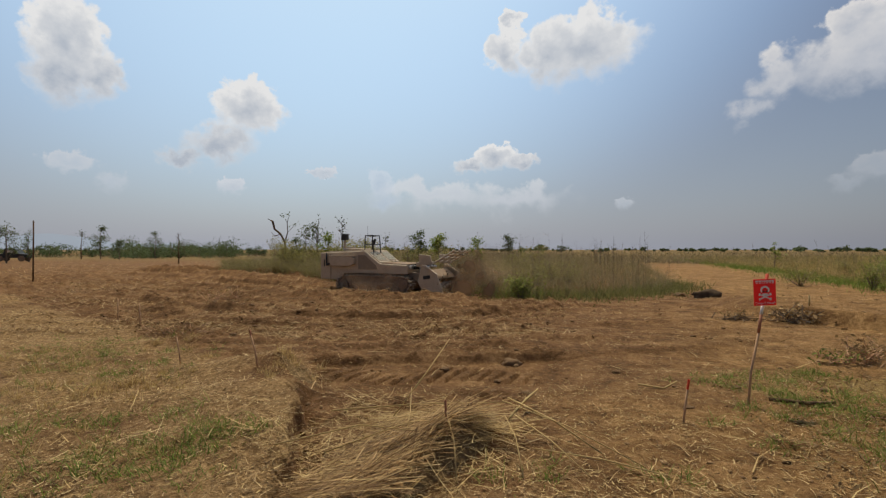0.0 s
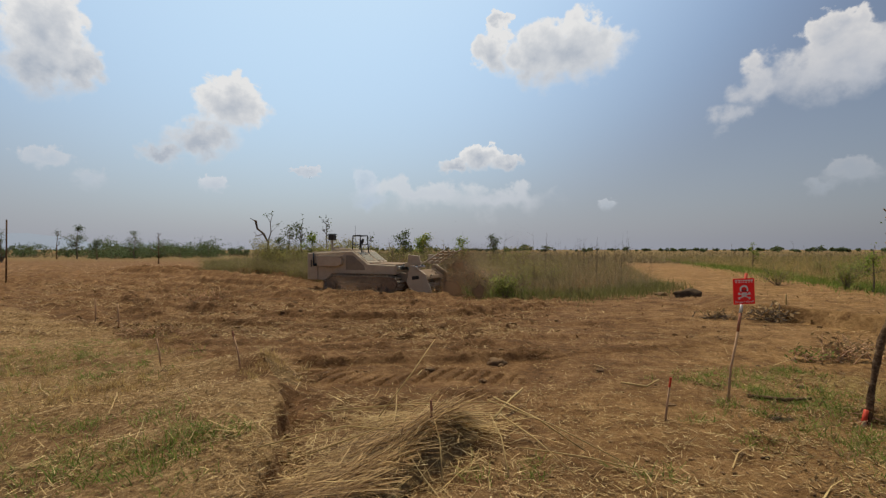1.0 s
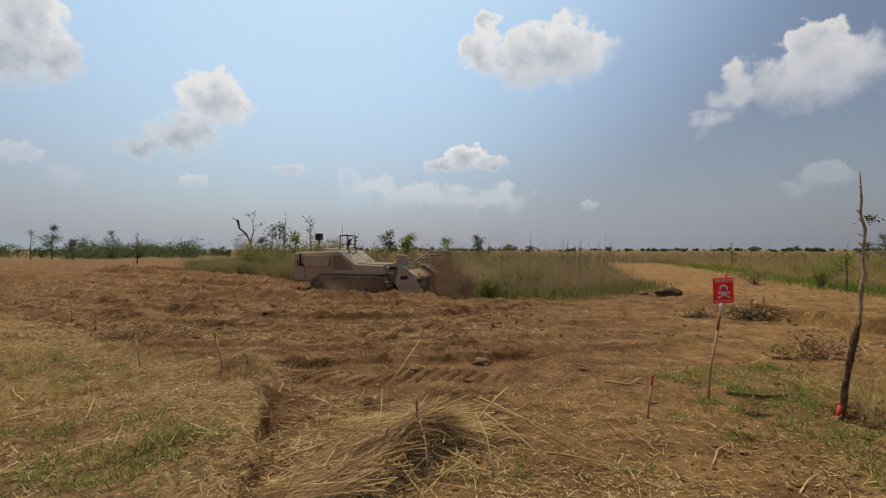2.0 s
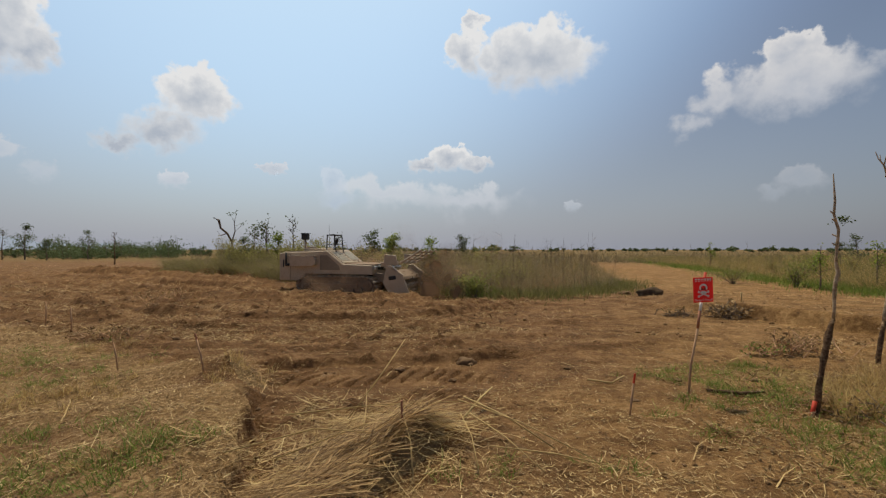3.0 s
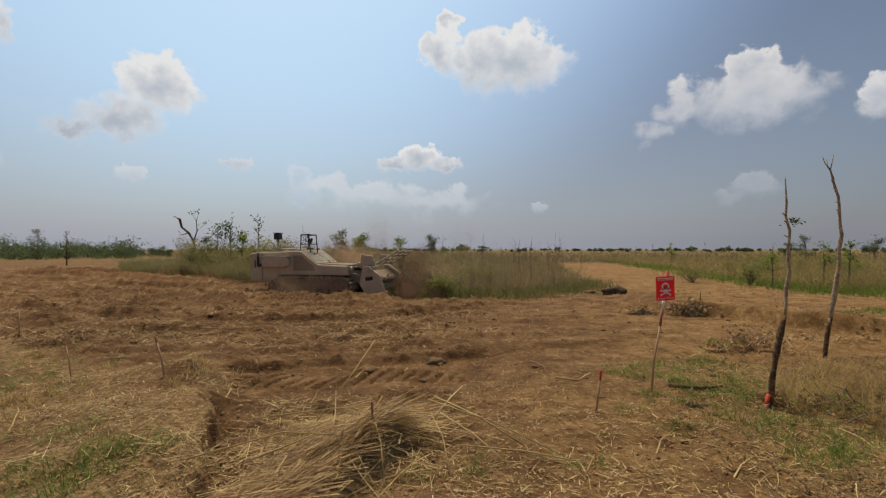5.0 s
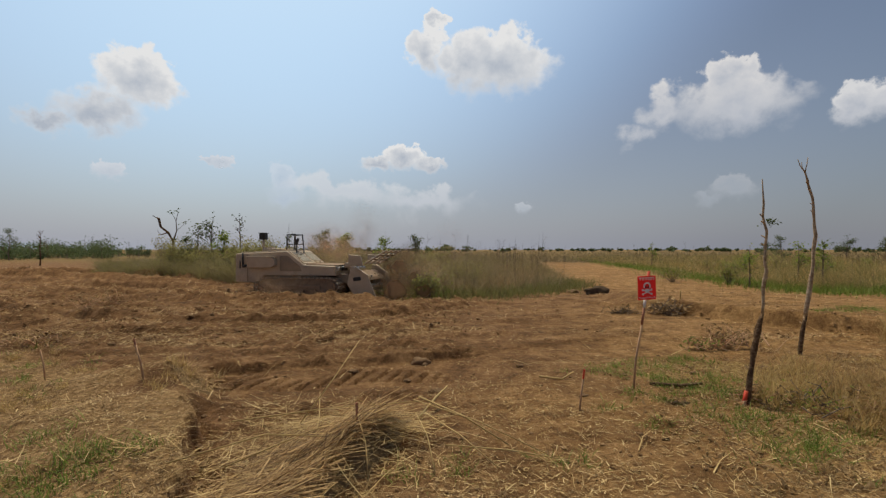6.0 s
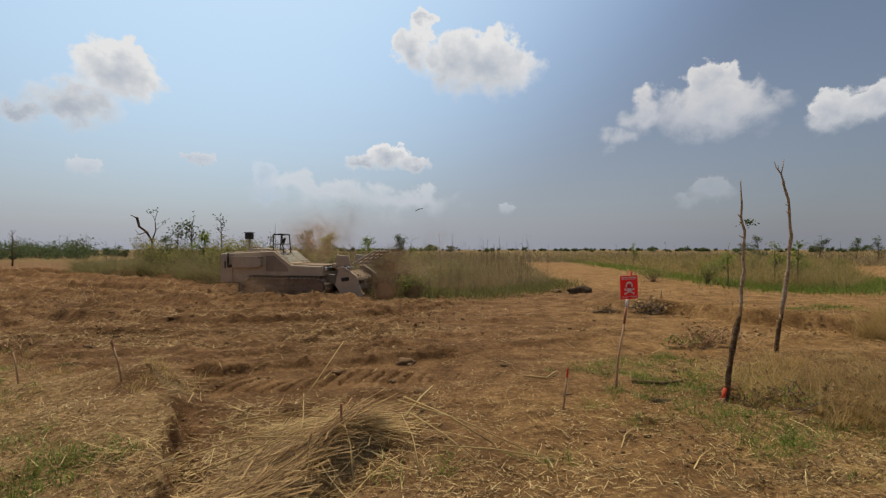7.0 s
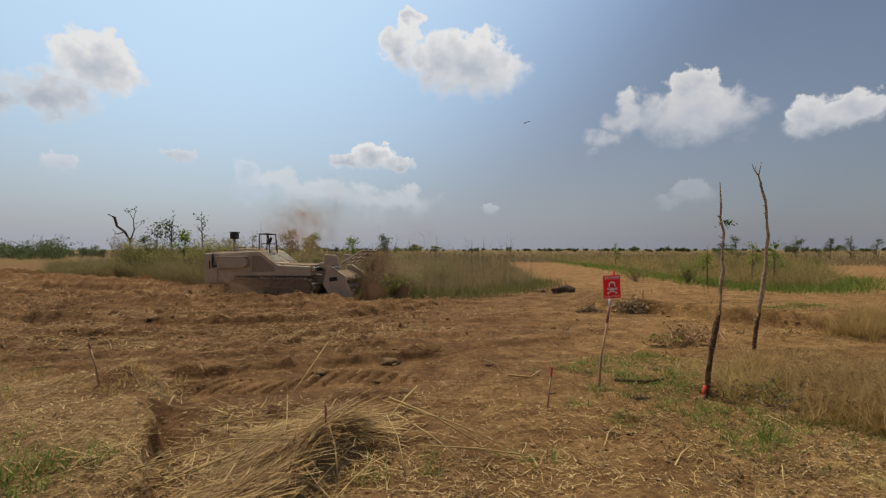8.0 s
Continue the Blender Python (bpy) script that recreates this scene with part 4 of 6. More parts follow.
def leaf_cards(centres, n, spread, size, rng):
    """Loose small leaves round given places: folded quads."""
    verts, faces = [], []
    for c in centres:
        for _ in range(n):
            p = Vector(c) + Vector((rng.gauss(0, spread), rng.gauss(0, spread), rng.gauss(0, spread * 0.8)))
            q = Euler((rng.uniform(-1, 1), rng.uniform(-1, 1), rng.uniform(0, 6.28))).to_matrix()
            s = size * rng.uniform(0.5, 1.3)
            o = len(verts)
            for d in ((-0.5, 0, 0), (0, -0.28, 0.08), (0.55, 0, 0), (0, 0.28, 0.08)):
                verts.append(p + q @ (Vector(d) * s))
            faces.append((o, o + 1, o + 2, o + 3))
    return verts, faces


def roughen(points, radii, cut):
    """More points along a stem, each a little off its line, with knobs."""
    rng = random.Random(31)
    ps, rs, where = [], [], cut * 3
    for k in range(len(points) - 1):
        for j in range(3):
            p = Vector(points[k]).lerp(Vector(points[k + 1]), j / 3)
            ps.append(p + Vector((rng.gauss(0, 0.006), rng.gauss(0, 0.006), 0)))
            rs.append((radii[k] * (3 - j) + radii[k + 1] * j) / 3 * rng.uniform(0.82, 1.25))
    ps.append(Vector(points[-1]))
    rs.append(radii[-1])
    return ps, rs, where


def pole(name, foot, points, radii, char, label, sprig=None, fork=False, tape=False):
    """A rough cut sapling used as a post: charred below, pale above."""
    thing = new(name)
    x, y = foot
    thing.location = (x, y, hz(x, y))
    cut = next(k for k, p in enumerate(points) if p[2] >= char)
    points, radii, cut = roughen(points, radii, cut)
    v, f = tube(points[:cut + 1], radii[:cut + 1], 8, 0.16, 6)
    o = new("charred_stem", mesh_from("charred_stem", v, f, BARK_BURNT, True))
    o.parent = thing
    tagged(o, "charred dark lower stem")
    v, f = tube(points[cut:], radii[cut:], 8, 0.14, 7)
    o = new("upper_stem", mesh_from("upper_stem", v, f, BARK_PALE, True))
    o.parent = thing
    top = Vector(points[-1])
    if fork:
        for dx, dy, dz in ((-0.10, 0.02, 0.20), (0.05, 0, 0.23), (-0.02, 0.04, 0.16)):
            v, f = tube([top, top + Vector((dx * 0.6, dy, dz * 0.5)), top + Vector((dx, dy, dz))], [radii[-1] * 0.8, radii[-1] * 0.6, radii[-1] * 0.45], 6, 0.1, 8)
            o = new("twig", mesh_from("twig", v, f, BARK_PALE, True))
            o.parent = thing
    rng = random.Random(9)
    for k in range(7):
        p = Vector(points[rng.randrange(2, len(points) - 1)])
        d = Vector((rng.choice((-1, 1)) * rng.uniform(0.03, 0.06), rng.uniform(-0.03, 0.03), 0.03))
        v, f = tube([p, p + d], [0.009, 0.005], 5)
        o = new("knot", mesh_from("knot", v, f, BARK_PALE))
        o.parent = thing
    if sprig:
        sp = Vector(sprig)
        v, f = leaf_cards([sp], 60, 0.032, 0.032, rng)
        o = new("leaf_sprig", mesh_from("leaf_sprig", v, f, LEAF))
        o.parent = thing
        tagged(o, "small green leaves sprouting from the stem", kind="stuff")
    if tape:
        v, f = tube([(-0.066, -0.04, -0.02), (-0.028, -0.035, 0.14)], [0.020, 0.018], 8, 0.1)
        o = new("red_band", mesh_from("red_band", v, f, RED_PAINT, True))
        o.parent = thing
        tagged(o, "bright red painted peg end tied at the foot")
        v, f = tube([(-0.16, -0.12, -0.05), (-0.055, -0.05, 0.03)], [0.012, 0.016], 6)
        o = new("peg", mesh_from("peg", v, f, STAKE_WOOD))
        o.parent = thing
    return tagged(thing, label, "pole", "rough poles")


pole("wooden_pole", (3.42, 4.66), [(0, 0, -0.15), (0.02, 0, 0.15), (0.06, 0, 0.45), (0.13, 0, 0.75), (0.16, 0, 0.92), (0.185, 0, 1.18), (0.20, 0, 1.45), (0.215, 0, 1.7), (0.19, 0, 1.92), (0.17, 0, 2.31)],
     [0.033, 0.030, 0.025, 0.026, 0.016, 0.018, 0.013, 0.012, 0.010, 0.005], 0.9, "rough leaning pole, charred below, with a few green leaves", sprig=(0.26, 0, 1.86), tape=True)
pole("wooden_pole", (5.92, 6.9), [(0, 0, -0.15), (0.02, 0, 0.2), (0.09, 0, 0.6), (0.17, 0, 1.0), (0.20, 0, 1.3), (0.235, 0, 1.6), (0.25, 0, 1.95), (0.225, 0, 2.3), (0.15, 0, 2.62), (0.09, 0, 2.80)],
     [0.036, 0.033, 0.029, 0.030, 0.024, 0.025, 0.020, 0.018, 0.015, 0.012], 0.55, "tall rough pole with a forked top, dark below", fork=True)


# ---- loose clods and brush ----
def clod(x, y, sx, sy, sz, seed, label, material=SOIL_CLOD, name="soil_clod"):
    bm = bmesh.new()
    bmesh.ops.create_icosphere(bm, subdivisions=3, radius=1.0)
    for v in bm.verts:
        n = noise.noise(v.co * 1.6 + Vector((seed * 3.1, 0, 0))) * 0.35 + noise.noise(v.co * 4 + Vector((seed, 5, 0))) * 0.15
        v.co *= 1 + n
        v.co = Vector((v.co.x * sx, v.co.y * sy, v.co.z * sz))
    me = bpy.data.meshes.new(name)
    bm.to_mesh(me)
    bm.free()
    me.materials.append(material)
    me.polygons.foreach_set("use_smooth", [True] * len(me.polygons))
    ob = new(name, me)
    ob.location = (x, y, hz(x, y) + sz * 0.25)
    return tagged(ob, label, "clod", "loose clods")


clod(6.45, 16.2, 0.48, 0.22, 0.21, 1, "dark clod of turned earth on the bank", plain("dark_wet_earth", [(0.3, (0.045, 0.030, 0.019)), (0.7, (0.12, 0.080, 0.050))], 9, 0.95, spec=0.05, bump=0.8))
clod(5.95, 17.2, 0.22, 0.15, 0.09, 2, "dark clod of turned earth on the bank")
clod(0.12, 7.05, 0.15, 0.10, 0.08, 3, "dark clod at the lip of the wheel track")
crng = random.Random(77)
for k in range(60):
    yy = crng.uniform(4.8, 16)
    xx = crng.uniform(-0.75, 0.8) * yy
    s = crng.uniform(0.018, 0.05)
    if strip_cover(np.array([xx]), np.array([yy]))[0][0] < 0.3:
        clod(xx, yy, s * crng.uniform(0.8, 1.6), s, s * 0.7, k + 5, "small clod of dry brown soil on the worked ground")


for k in range(14):
    yy = crng.uniform(3.0, 4.8)
    s = crng.uniform(0.015, 0.035)
    clod(float(dug_edge(np.array([yy]))[0]) + crng.uniform(-0.02, 0.14), yy, s, s, s * 0.8, 90 + k, "dark clod broken from the edge of the raised strip")


def soil_crumbs(poly, n, low, high, seed, power, label):
    """Many small broken clods lying on the worked ground, as one mesh."""
    rng = np.random.RandomState(seed)
    xy = scatter(poly, n, rng, power)
    near, right, front = strip_cover(xy[:, 0], xy[:, 1])
    clump = sstep(0.38, 0.62, fbm(xy[:, 0] * 1.3, xy[:, 1] * 1.6, 0, 3))
    keep = rng.rand(n) < (0.15 + 0.85 * clump) * (1 - 0.9 * near) * (1 - 0.6 * trodden(xy[:, 0], xy[:, 1]))
    xy = xy[keep]
    m = len(xy)
    r = (low + (high - low) * rng.rand(m) ** 3)[:, None, None]
    cube = np.array([(x, y, z) for z in (-1, 1) for y in (-1, 1) for x in (-1, 1)], float) * 0.62
    pts = (cube[None] + rng.uniform(-0.5, 0.5, (m, 8, 3))) * r * rng.uniform(0.6, 1.5, (m, 1, 3)) * np.array([1.1, 1, 0.55])
    pts = pts + np.concatenate([xy, (height(xy[:, 0], xy[:, 1]))[:, None]], 1)[:, None, :]
    sides = np.array([(0, 2, 3, 1), (4, 5, 7, 6), (0, 1, 5, 4), (1, 3, 7, 5), (3, 2, 6, 7), (2, 0, 4, 6)])
    quads = (np.arange(m)[:, None, None] * 8 + sides[None]).reshape(-1, 4)
    return tagged(new("soil_crumbs", mesh_arrays("soil_crumbs", pts.reshape(-1, 3), quads, CRUMB)), label, "soil", kind="stuff")


soil_crumbs([(-7, 3.0), (5, 3.0), (10, 9.5), (-11, 9.5)], 9000, 0.005, 0.026, 171, 0.4, "small broken clods of brown soil on the worked ground")
soil_crumbs([(-12, 9.0), (9, 9.0), (14, 18), (-24, 24)], 7000, 0.008, 0.050, 172, 0.5, "broken clods of brown soil on the turned ground")


def brush(x, y, w, h, n, seed, label, leaf=LEAF_DRY, leaves=60, stem=BARK, size=0.07):
    """A tangled heap of twigs with some withered leaves."""
    rng = random.Random(seed)
    thing = new("brush_heap")
    thing.location = (x, y, hz(x, y))
    parts, tips = [], []
    for k in range(n):
        a = rng.uniform(0, 6.28)
        p = Vector((rng.gauss(0, w * 0.3), rng.gauss(0, w * 0.18), rng.uniform(0, h * 0.3)))
        d = Vector((math.cos(a), math.sin(a) * 0.6, rng.uniform(-0.1, 0.9))).normalized() * rng.uniform(0.4, 1.0) * w * 0.5
        m = p + d * 0.5 + Vector((rng.gauss(0, 0.03), rng.gauss(0, 0.03), rng.gauss(0, 0.03)))
        r = rng.uniform(0.004, 0.009) * (1 + y / 20)
        e = p + d
        e.z = min(max(e.z, 0.02), h)
        parts.append(tube([p, m, e], [r, r * 0.8, r * 0.5], 4))
        tips += [m, e]
    v, f = join_lists(parts)
    o = new("twig_tangle", mesh_from("twig_tangle", v, f, stem))
    o.parent = thing
    tagged(o, kind="stuff")
    if leaves:
        v, f = leaf_cards(tips, max(1, leaves // len(tips) + 1), w * 0.06, size, rng)
        o = new("leaves", mesh_from("leaves", v, f, leaf))
        o.parent = thing
    return tagged(thing, label, "brush heap")


brush(5.15, 7.45, 0.8, 0.5, 46, 61, "tangled withered brush on the soil", LEAF_DRY, 200, STAKE_WOOD)
brush(4.7, 7.3, 0.5, 0.28, 26, 62, "withered weeds with some green leaves", GREEN, 60, STAKE_WOOD, 0.06)
brush(6.35, 11.4, 0.75, 0.58, 110, 63, "dry grass and root clump on the bank", STRAW, 200, BARK, 0.10)
brush(5.3, 11.6, 0.6, 0.2, 40, 64, "dark dry brush heap behind the sign", LEAF_DRY, 90)
brush(-6.2, 8.2, 0.9, 0.2, 26, 65, "dark dry brush lying on the soil", LEAF_DRY, 120, STAKE_WOOD)
brush(-7.6, 12.0, 1.0, 0.4, 30, 66, "dark dry brush lying on the soil", LEAF_DRY, 160, STAKE_WOOD)
brush(4.35, 4.15, 0.6, 0.3, 40, 67, "dark withered leaves among the dry grass", LEAF_DRY, 150, STAKE_WOOD)
brush(4.75, 3.75, 0.8, 0.32, 40, 69, "broad brown withered leaves among the dry grass", LEAF_DRY, 260, STAKE_WOOD, 0.10)
brush(4.0, 4.45, 0.6, 0.2, 30, 70, "low green creeper with broad leaves", LEAF_BRIGHT, 70, BARK, 0.045)
brush(4.95, 4.5, 0.7, 0.25, 30, 71, "broad brown withered leaves among the dry grass", LEAF_DRY, 160, STAKE_WOOD, 0.09)
brush(3.65, 4.75, 0.4, 0.2, 26, 68, "dark twigs at the foot of the charred pole", LEAF_DRY, 70, STAKE_WOOD)


def weed_bush(x, y, w, h, seed, leaf, label, n=34, size=0.09):
    rng = random.Random(seed)
    thing = new("bush")
    thing.location = (x, y, hz(x, y))
    parts, tips = [], []
    for k in range(n):
        d = Vector((rng.gauss(0, w * 0.28), rng.gauss(0, w * 0.28), h * rng.uniform(0.5, 1.0)))
        parts.append(tube([(0, 0, -0.05), d * 0.5 + Vector((0, 0, 0.05)), d], [0.010, 0.008, 0.004], 4))
        tips += [d * 0.55, d * 0.8, d]
    v, f = join_lists(parts)
    o = new("stem", mesh_from("stem", v, f, BARK))
    o.parent = thing
    tagged(o, kind="stuff")
    v, f = leaf_cards(tips, 9, w * 0.10, size, rng)
    o = new("foliage", mesh_from("foliage", v, f, leaf))
    o.parent = thing
    return tagged(thing, label, "bush")


LEAF_OLIVE = blades("olive_leaves", [(0.15, (0.17, 0.16, 0.05)), (0.5, (0.27, 0.24, 0.08)), (0.9, (0.40, 0.34, 0.13))], 0.5)
LEAF_YELLOW = blades("yellow_green_leaves", [(0.15, (0.13, 0.150, 0.036)), (0.5, (0.22, 0.235, 0.058)), (0.9, (0.34, 0.33, 0.10))], 0.5)
brng = random.Random(23)
for k in range(30):
    az = brng.uniform(-26.5, -14)
    dd = brng.uniform(31.5, 38) if az < -20 else brng.uniform(25.5, 33)
    weed_bush(dd * math.sin(radians(az)), dd * math.cos(radians(az)), brng.uniform(1.0, 1.9), brng.uniform(1.5, 2.3), 200 + k, LEAF_OLIVE, "tall olive-green shrub among the grass", 26, 0.11)
for k in range(14):
    az = brng.uniform(-3, 9)
    dd = brng.uniform(17.5, 25)
    weed_bush(dd * math.sin(radians(az)), dd * math.cos(radians(az)), brng.uniform(0.8, 1.5), brng.uniform(0.7, 1.25), 260 + k, LEAF_OLIVE, "low olive-brown shrub among the half-dry grass", 24, 0.07)
for k in range(7):
    az = brng.uniform(-12, 4)
    dd = brng.uniform(22, 30)
    weed_bush(dd * math.sin(radians(az)), dd * math.cos(radians(az)), brng.uniform(0.8, 1.4), brng.uniform(1.4, 2.0), 230 + k, LEAF_OLIVE, "olive-green shrub among the grass", 20, 0.10)
for k in range(16):
    az = brng.uniform(27, 46)
    dd = brng.uniform(23.5, 48)
    weed_bush(dd * math.sin(radians(az)), dd * math.cos(radians(az)), brng.uniform(0.9, 1.7), brng.uniform(0.7, 1.5), 300 + k, LEAF_OLIVE if k % 3 else LEAF_YELLOW, "olive-green shrub among the dry grass beyond the track", 22, 0.09)
weed_bush(0.5, 15.2, 1.0, 0.78, 71, LEAF_YELLOW, "yellow-green leafy bush at the edge of the field")


# ---- trees ----
def tree(x, y, h, seed, label, leafy=1.0, leaf=LEAF, spread=0.45, limbs=7, lean=0.0, size=None, stem=BARK, bare=0.45):
    """Tapered trunk with limbs and twigs; a crown of many small leaves in loose clumps."""
    rng = random.Random(seed)
    thing = new("tree")
    thing.location = (x, y, hz(x, y) - 0.05)
    far = math.hypot(x, y)
    r0 = max(0.018 * h, far * 0.0005)
    trunk = [Vector((lean * h * f + rng.gauss(0, 0.015 * h), rng.gauss(0, 0.015 * h), h * f)) for f in (0, 0.25, 0.5, 0.75, 1.0)]
    trunk[0] = Vector((0, 0, 0))
    parts = [tube(trunk, [r0 * k for k in (1.2, 0.95, 0.7, 0.45, 0.15)], 6, 0.1, seed)]
    tips = [trunk[-1], trunk[-2]]
    for k in range(limbs):
        f = rng.uniform(bare, 0.95)
        i = min(int(f * 4), 3)
        p = trunk[i].lerp(trunk[i + 1], f * 4 - i)
        a = rng.uniform(0, 6.28)
        ln = spread * h * rng.uniform(0.5, 1.0) * (1.25 - f)
        d = Vector((math.cos(a), math.sin(a), rng.uniform(0.4, 1.4))).normalized() * ln
        m = p + d * 0.5 + Vector((rng.gauss(0, 0.1), rng.gauss(0, 0.1), rng.gauss(0, 0.1))) * ln
        e = p + d
        parts.append(tube([p, m, e], [r0 * 0.5, r0 * 0.35, r0 * 0.15], 5))
        tips += [m, e]
        for j in range(3):
            s = m.lerp(e, rng.random())
            dd = Vector((rng.gauss(0, 1), rng.gauss(0, 1), rng.uniform(0, 1.5))).normalized() * ln * rng.uniform(0.25, 0.5)
            parts.append(tube([s, s + dd], [r0 * 0.25, r0 * 0.1], 4))
            tips.append(s + dd)
    v, f = join_lists(parts)
    o = new("trunk", mesh_from("trunk", v, f, stem))
    o.parent = thing
    if leafy > 0:
        v, f = leaf_cards(tips, int(26 * leafy), 0.055 * h, size or 0.07 * h ** 0.7, rng)
        o = new("crown", mesh_from("crown", v, f, leaf))
        o.parent = thing
    return tagged(thing, label, "tree")


def at_az(az, d):
    return d * math.sin(radians(az)), d * math.cos(radians(az))


def gnarled_tree(x, y, h):
    """A half-dead tree, a thick bent limb to one side and a thin forked one."""
    thing = new("tree")
    thing.location = (x, y, hz(x, y))
    s = h / 4.2
    rows = [([(0, 0, 0), (0.05, 0, 1.2), (0, 0, 2.1)], [0.13, 0.11, 0.10]),
            ([(0, 0, 2.1), (-0.35, 0, 2.75), (-0.85, 0, 3.15), (-1.0, 0, 3.75), (-1.4, 0, 3.95)], [0.10, 0.12, 0.10, 0.12, 0.06]),
            ([(0, 0, 2.1), (0.25, 0, 2.9), (0.2, 0, 3.6), (0.35, 0, 4.2)], [0.07, 0.05, 0.035, 0.015]),
            ([(-0.35, 0, 2.75), (-0.9, 0.1, 2.6), (-1.15, 0.1, 2.9)], [0.06, 0.05, 0.03]),
            ([(0.2, 0, 3.6), (-0.05, 0, 4.05)], [0.03, 0.012]), ([(0.25, 0, 2.9), (0.7, 0, 3.3), (0.8, 0.1, 3.6)], [0.03, 0.02, 0.01])]
    v, f = join_lists([tube([Vector(p) * s for p in pts], [0.72 * r * s for r in rad], 6, 0.18, k) for k, (pts, rad) in enumerate(rows)])
    o = new("trunk", mesh_from("trunk", v, f, BARK_BURNT))
    o.parent = thing
    rng = random.Random(5)
    v, f = leaf_cards([Vector((0.35, 0, 4.2)) * s, Vector((-0.05, 0, 4.05)) * s, Vector((0.75, 0, 3.5)) * s, Vector((0.1, 0, 2.3)) * s], 10, 0.16, 0.2, rng)
    o = new("crown", mesh_from("crown", v, f, LEAF))
    o.parent = thing
    return tagged(thing, "gnarled half-dead dark tree standing in the grass", "tree")


gnarled_tree(*at_az(-25.9, 40), 4.3)
for az, d, h, leafy, leaf, label, seed in [
        (-23.6, 38, 3.3, 0.25, LEAF, "young tree with thin foliage in the grass", 1), (-22.2, 36, 3.9, 0.22, LEAF, "slender young tree with sparse leaves", 2),
        (-19.4, 38, 4.0, 0.05, LEAF, "bare spreading young tree in the grass", 3), (-14.4, 34, 2.7, 0.10, LEAF, "thin twiggy bare shrub", 4),
        (-10.4, 32, 2.75, 0.8, LEAF, "small dark green leafy tree", 5), (-7.9, 30, 2.5, 0.9, LEAF_BRIGHT, "small bright green leafy tree", 6),
        (-3.4, 26, 2.2, 0.35, LEAF_BRIGHT, "young green shrub with loose leaves", 7), (0.4, 42, 2.6, 0.7, LEAF, "small dark tree behind the field", 8),
        (-21.0, 33, 2.6, 0.5, LEAF_BRIGHT, "leafy green shrub in the grass", 9), (-24.6, 35, 2.4, 0.5, LEAF, "leafy green shrub in the grass", 10),
        (-36.6, 62, 4.2, 0.03, LEAF, "thin bare sapling on the cleared ground", 11), (-38.7, 95, 5.2, 0.6, LEAF, "small round-crowned tree far off", 12),
        (-43.3, 100, 6.3, 0.9, LEAF, "dark dense tree far off", 13), (-44.8, 100, 5.4, 0.08, LEAF, "bare pale tree far off", 14), (-41.8, 90, 3.6, 1.0, LEAF, "dark green bush far off", 15),
        (-48.6, 80, 4.6, 0.5, LEAF, "small dark tree far off", 16), (-50.1, 75, 5.2, 0.7, LEAF, "dark ragged tree far off", 17), (-51.5, 90, 4.0, 0.2, LEAF, "thin dark tree standing far off", 18),
        (39.2, 70, 3.6, 0.7, LEAF, "small dark tree on the far plain", 19), (38.0, 72, 3.0, 0.6, LEAF, "small dark tree on the far plain", 20),
        (44.2, 80, 3.9, 0.7, LEAF, "small dark tree on the far plain", 21), (46.8, 85, 3.6, 0.5, LEAF, "small thin tree on the far plain", 22),
        (48.2, 85, 3.8, 0.6, LEAF, "small dark tree on the far plain", 23), (50.0, 90, 3.7, 0.4, LEAF, "small thin tree on the far plain", 24),
        (36.6, 24, 1.8, 0.22, LEAF_BRIGHT, "young yellow-green sapling in dry grass", 25), (42.5, 25, 1.9, 0.2, LEAF_BRIGHT, "young yellow-green sapling in dry grass", 26),
        (27.5, 46, 2.1, 0.25, LEAF_BRIGHT, "young pale green sapling in dry grass", 27), (40.6, 27, 1.9, 0.22, LEAF_BRIGHT, "young yellow-green sapling in dry grass", 28)]:
    x0, y0 = at_az(az, d)
    h = h * (0.86 if d > 60 else 1.0)
    tree(x0, y0, h, 100 + seed, label, leafy, LEAF_HAZED if d > 60 else leaf, 0.5 if leafy > 0.5 else 0.38, 9 if leafy > 0.3 else 8, 0.0, None, BARK_BURNT if leafy < 0.1 and d > 60 else BARK, 0.08 if d > 60 and leafy > 0.45 else 0.3)


def twig_weeds(poly, n, seed, low, high):
    """Dark dead stems that stand above the grass."""
    rng = random.Random(seed)
    r = np.random.RandomState(seed)
    parts = []
    for x, y in scatter(poly, n, r, 0.8):
        h = rng.uniform(low, high)
        p = Vector((x, y, hz(x, y)))
        t = p + Vector((rng.gauss(0, 0.12), rng.gauss(0, 0.12), h))
        w = 0.003 + 0.00022 * y
        parts.append(tube([p, (p + t) / 2 + Vector((rng.gauss(0, 0.05), 0, 0)), t], [w, w * 0.8, w * 0.3], 3))
        for j in range(rng.randint(1, 5)):
            s = p.lerp(t, rng.uniform(0.5, 0.95))
            parts.append(tube([s, s + Vector((rng.gauss(0, 0.16), rng.gauss(0, 0.16), rng.uniform(0.05, 0.3)))], [w * 0.6, w * 0.25], 3))
    v, f = join_lists(parts)
    return tagged(new("dead_weeds", mesh_from("dead_weeds", v, f, BARK)), "thin dead weed stems standing above the grass", "weeds", kind="stuff")


twig_weeds(FIELD, 520, 81, 1.2, 2.3)
twig_weeds(FIELD_RIGHT, 110, 82, 1.0, 2.1)


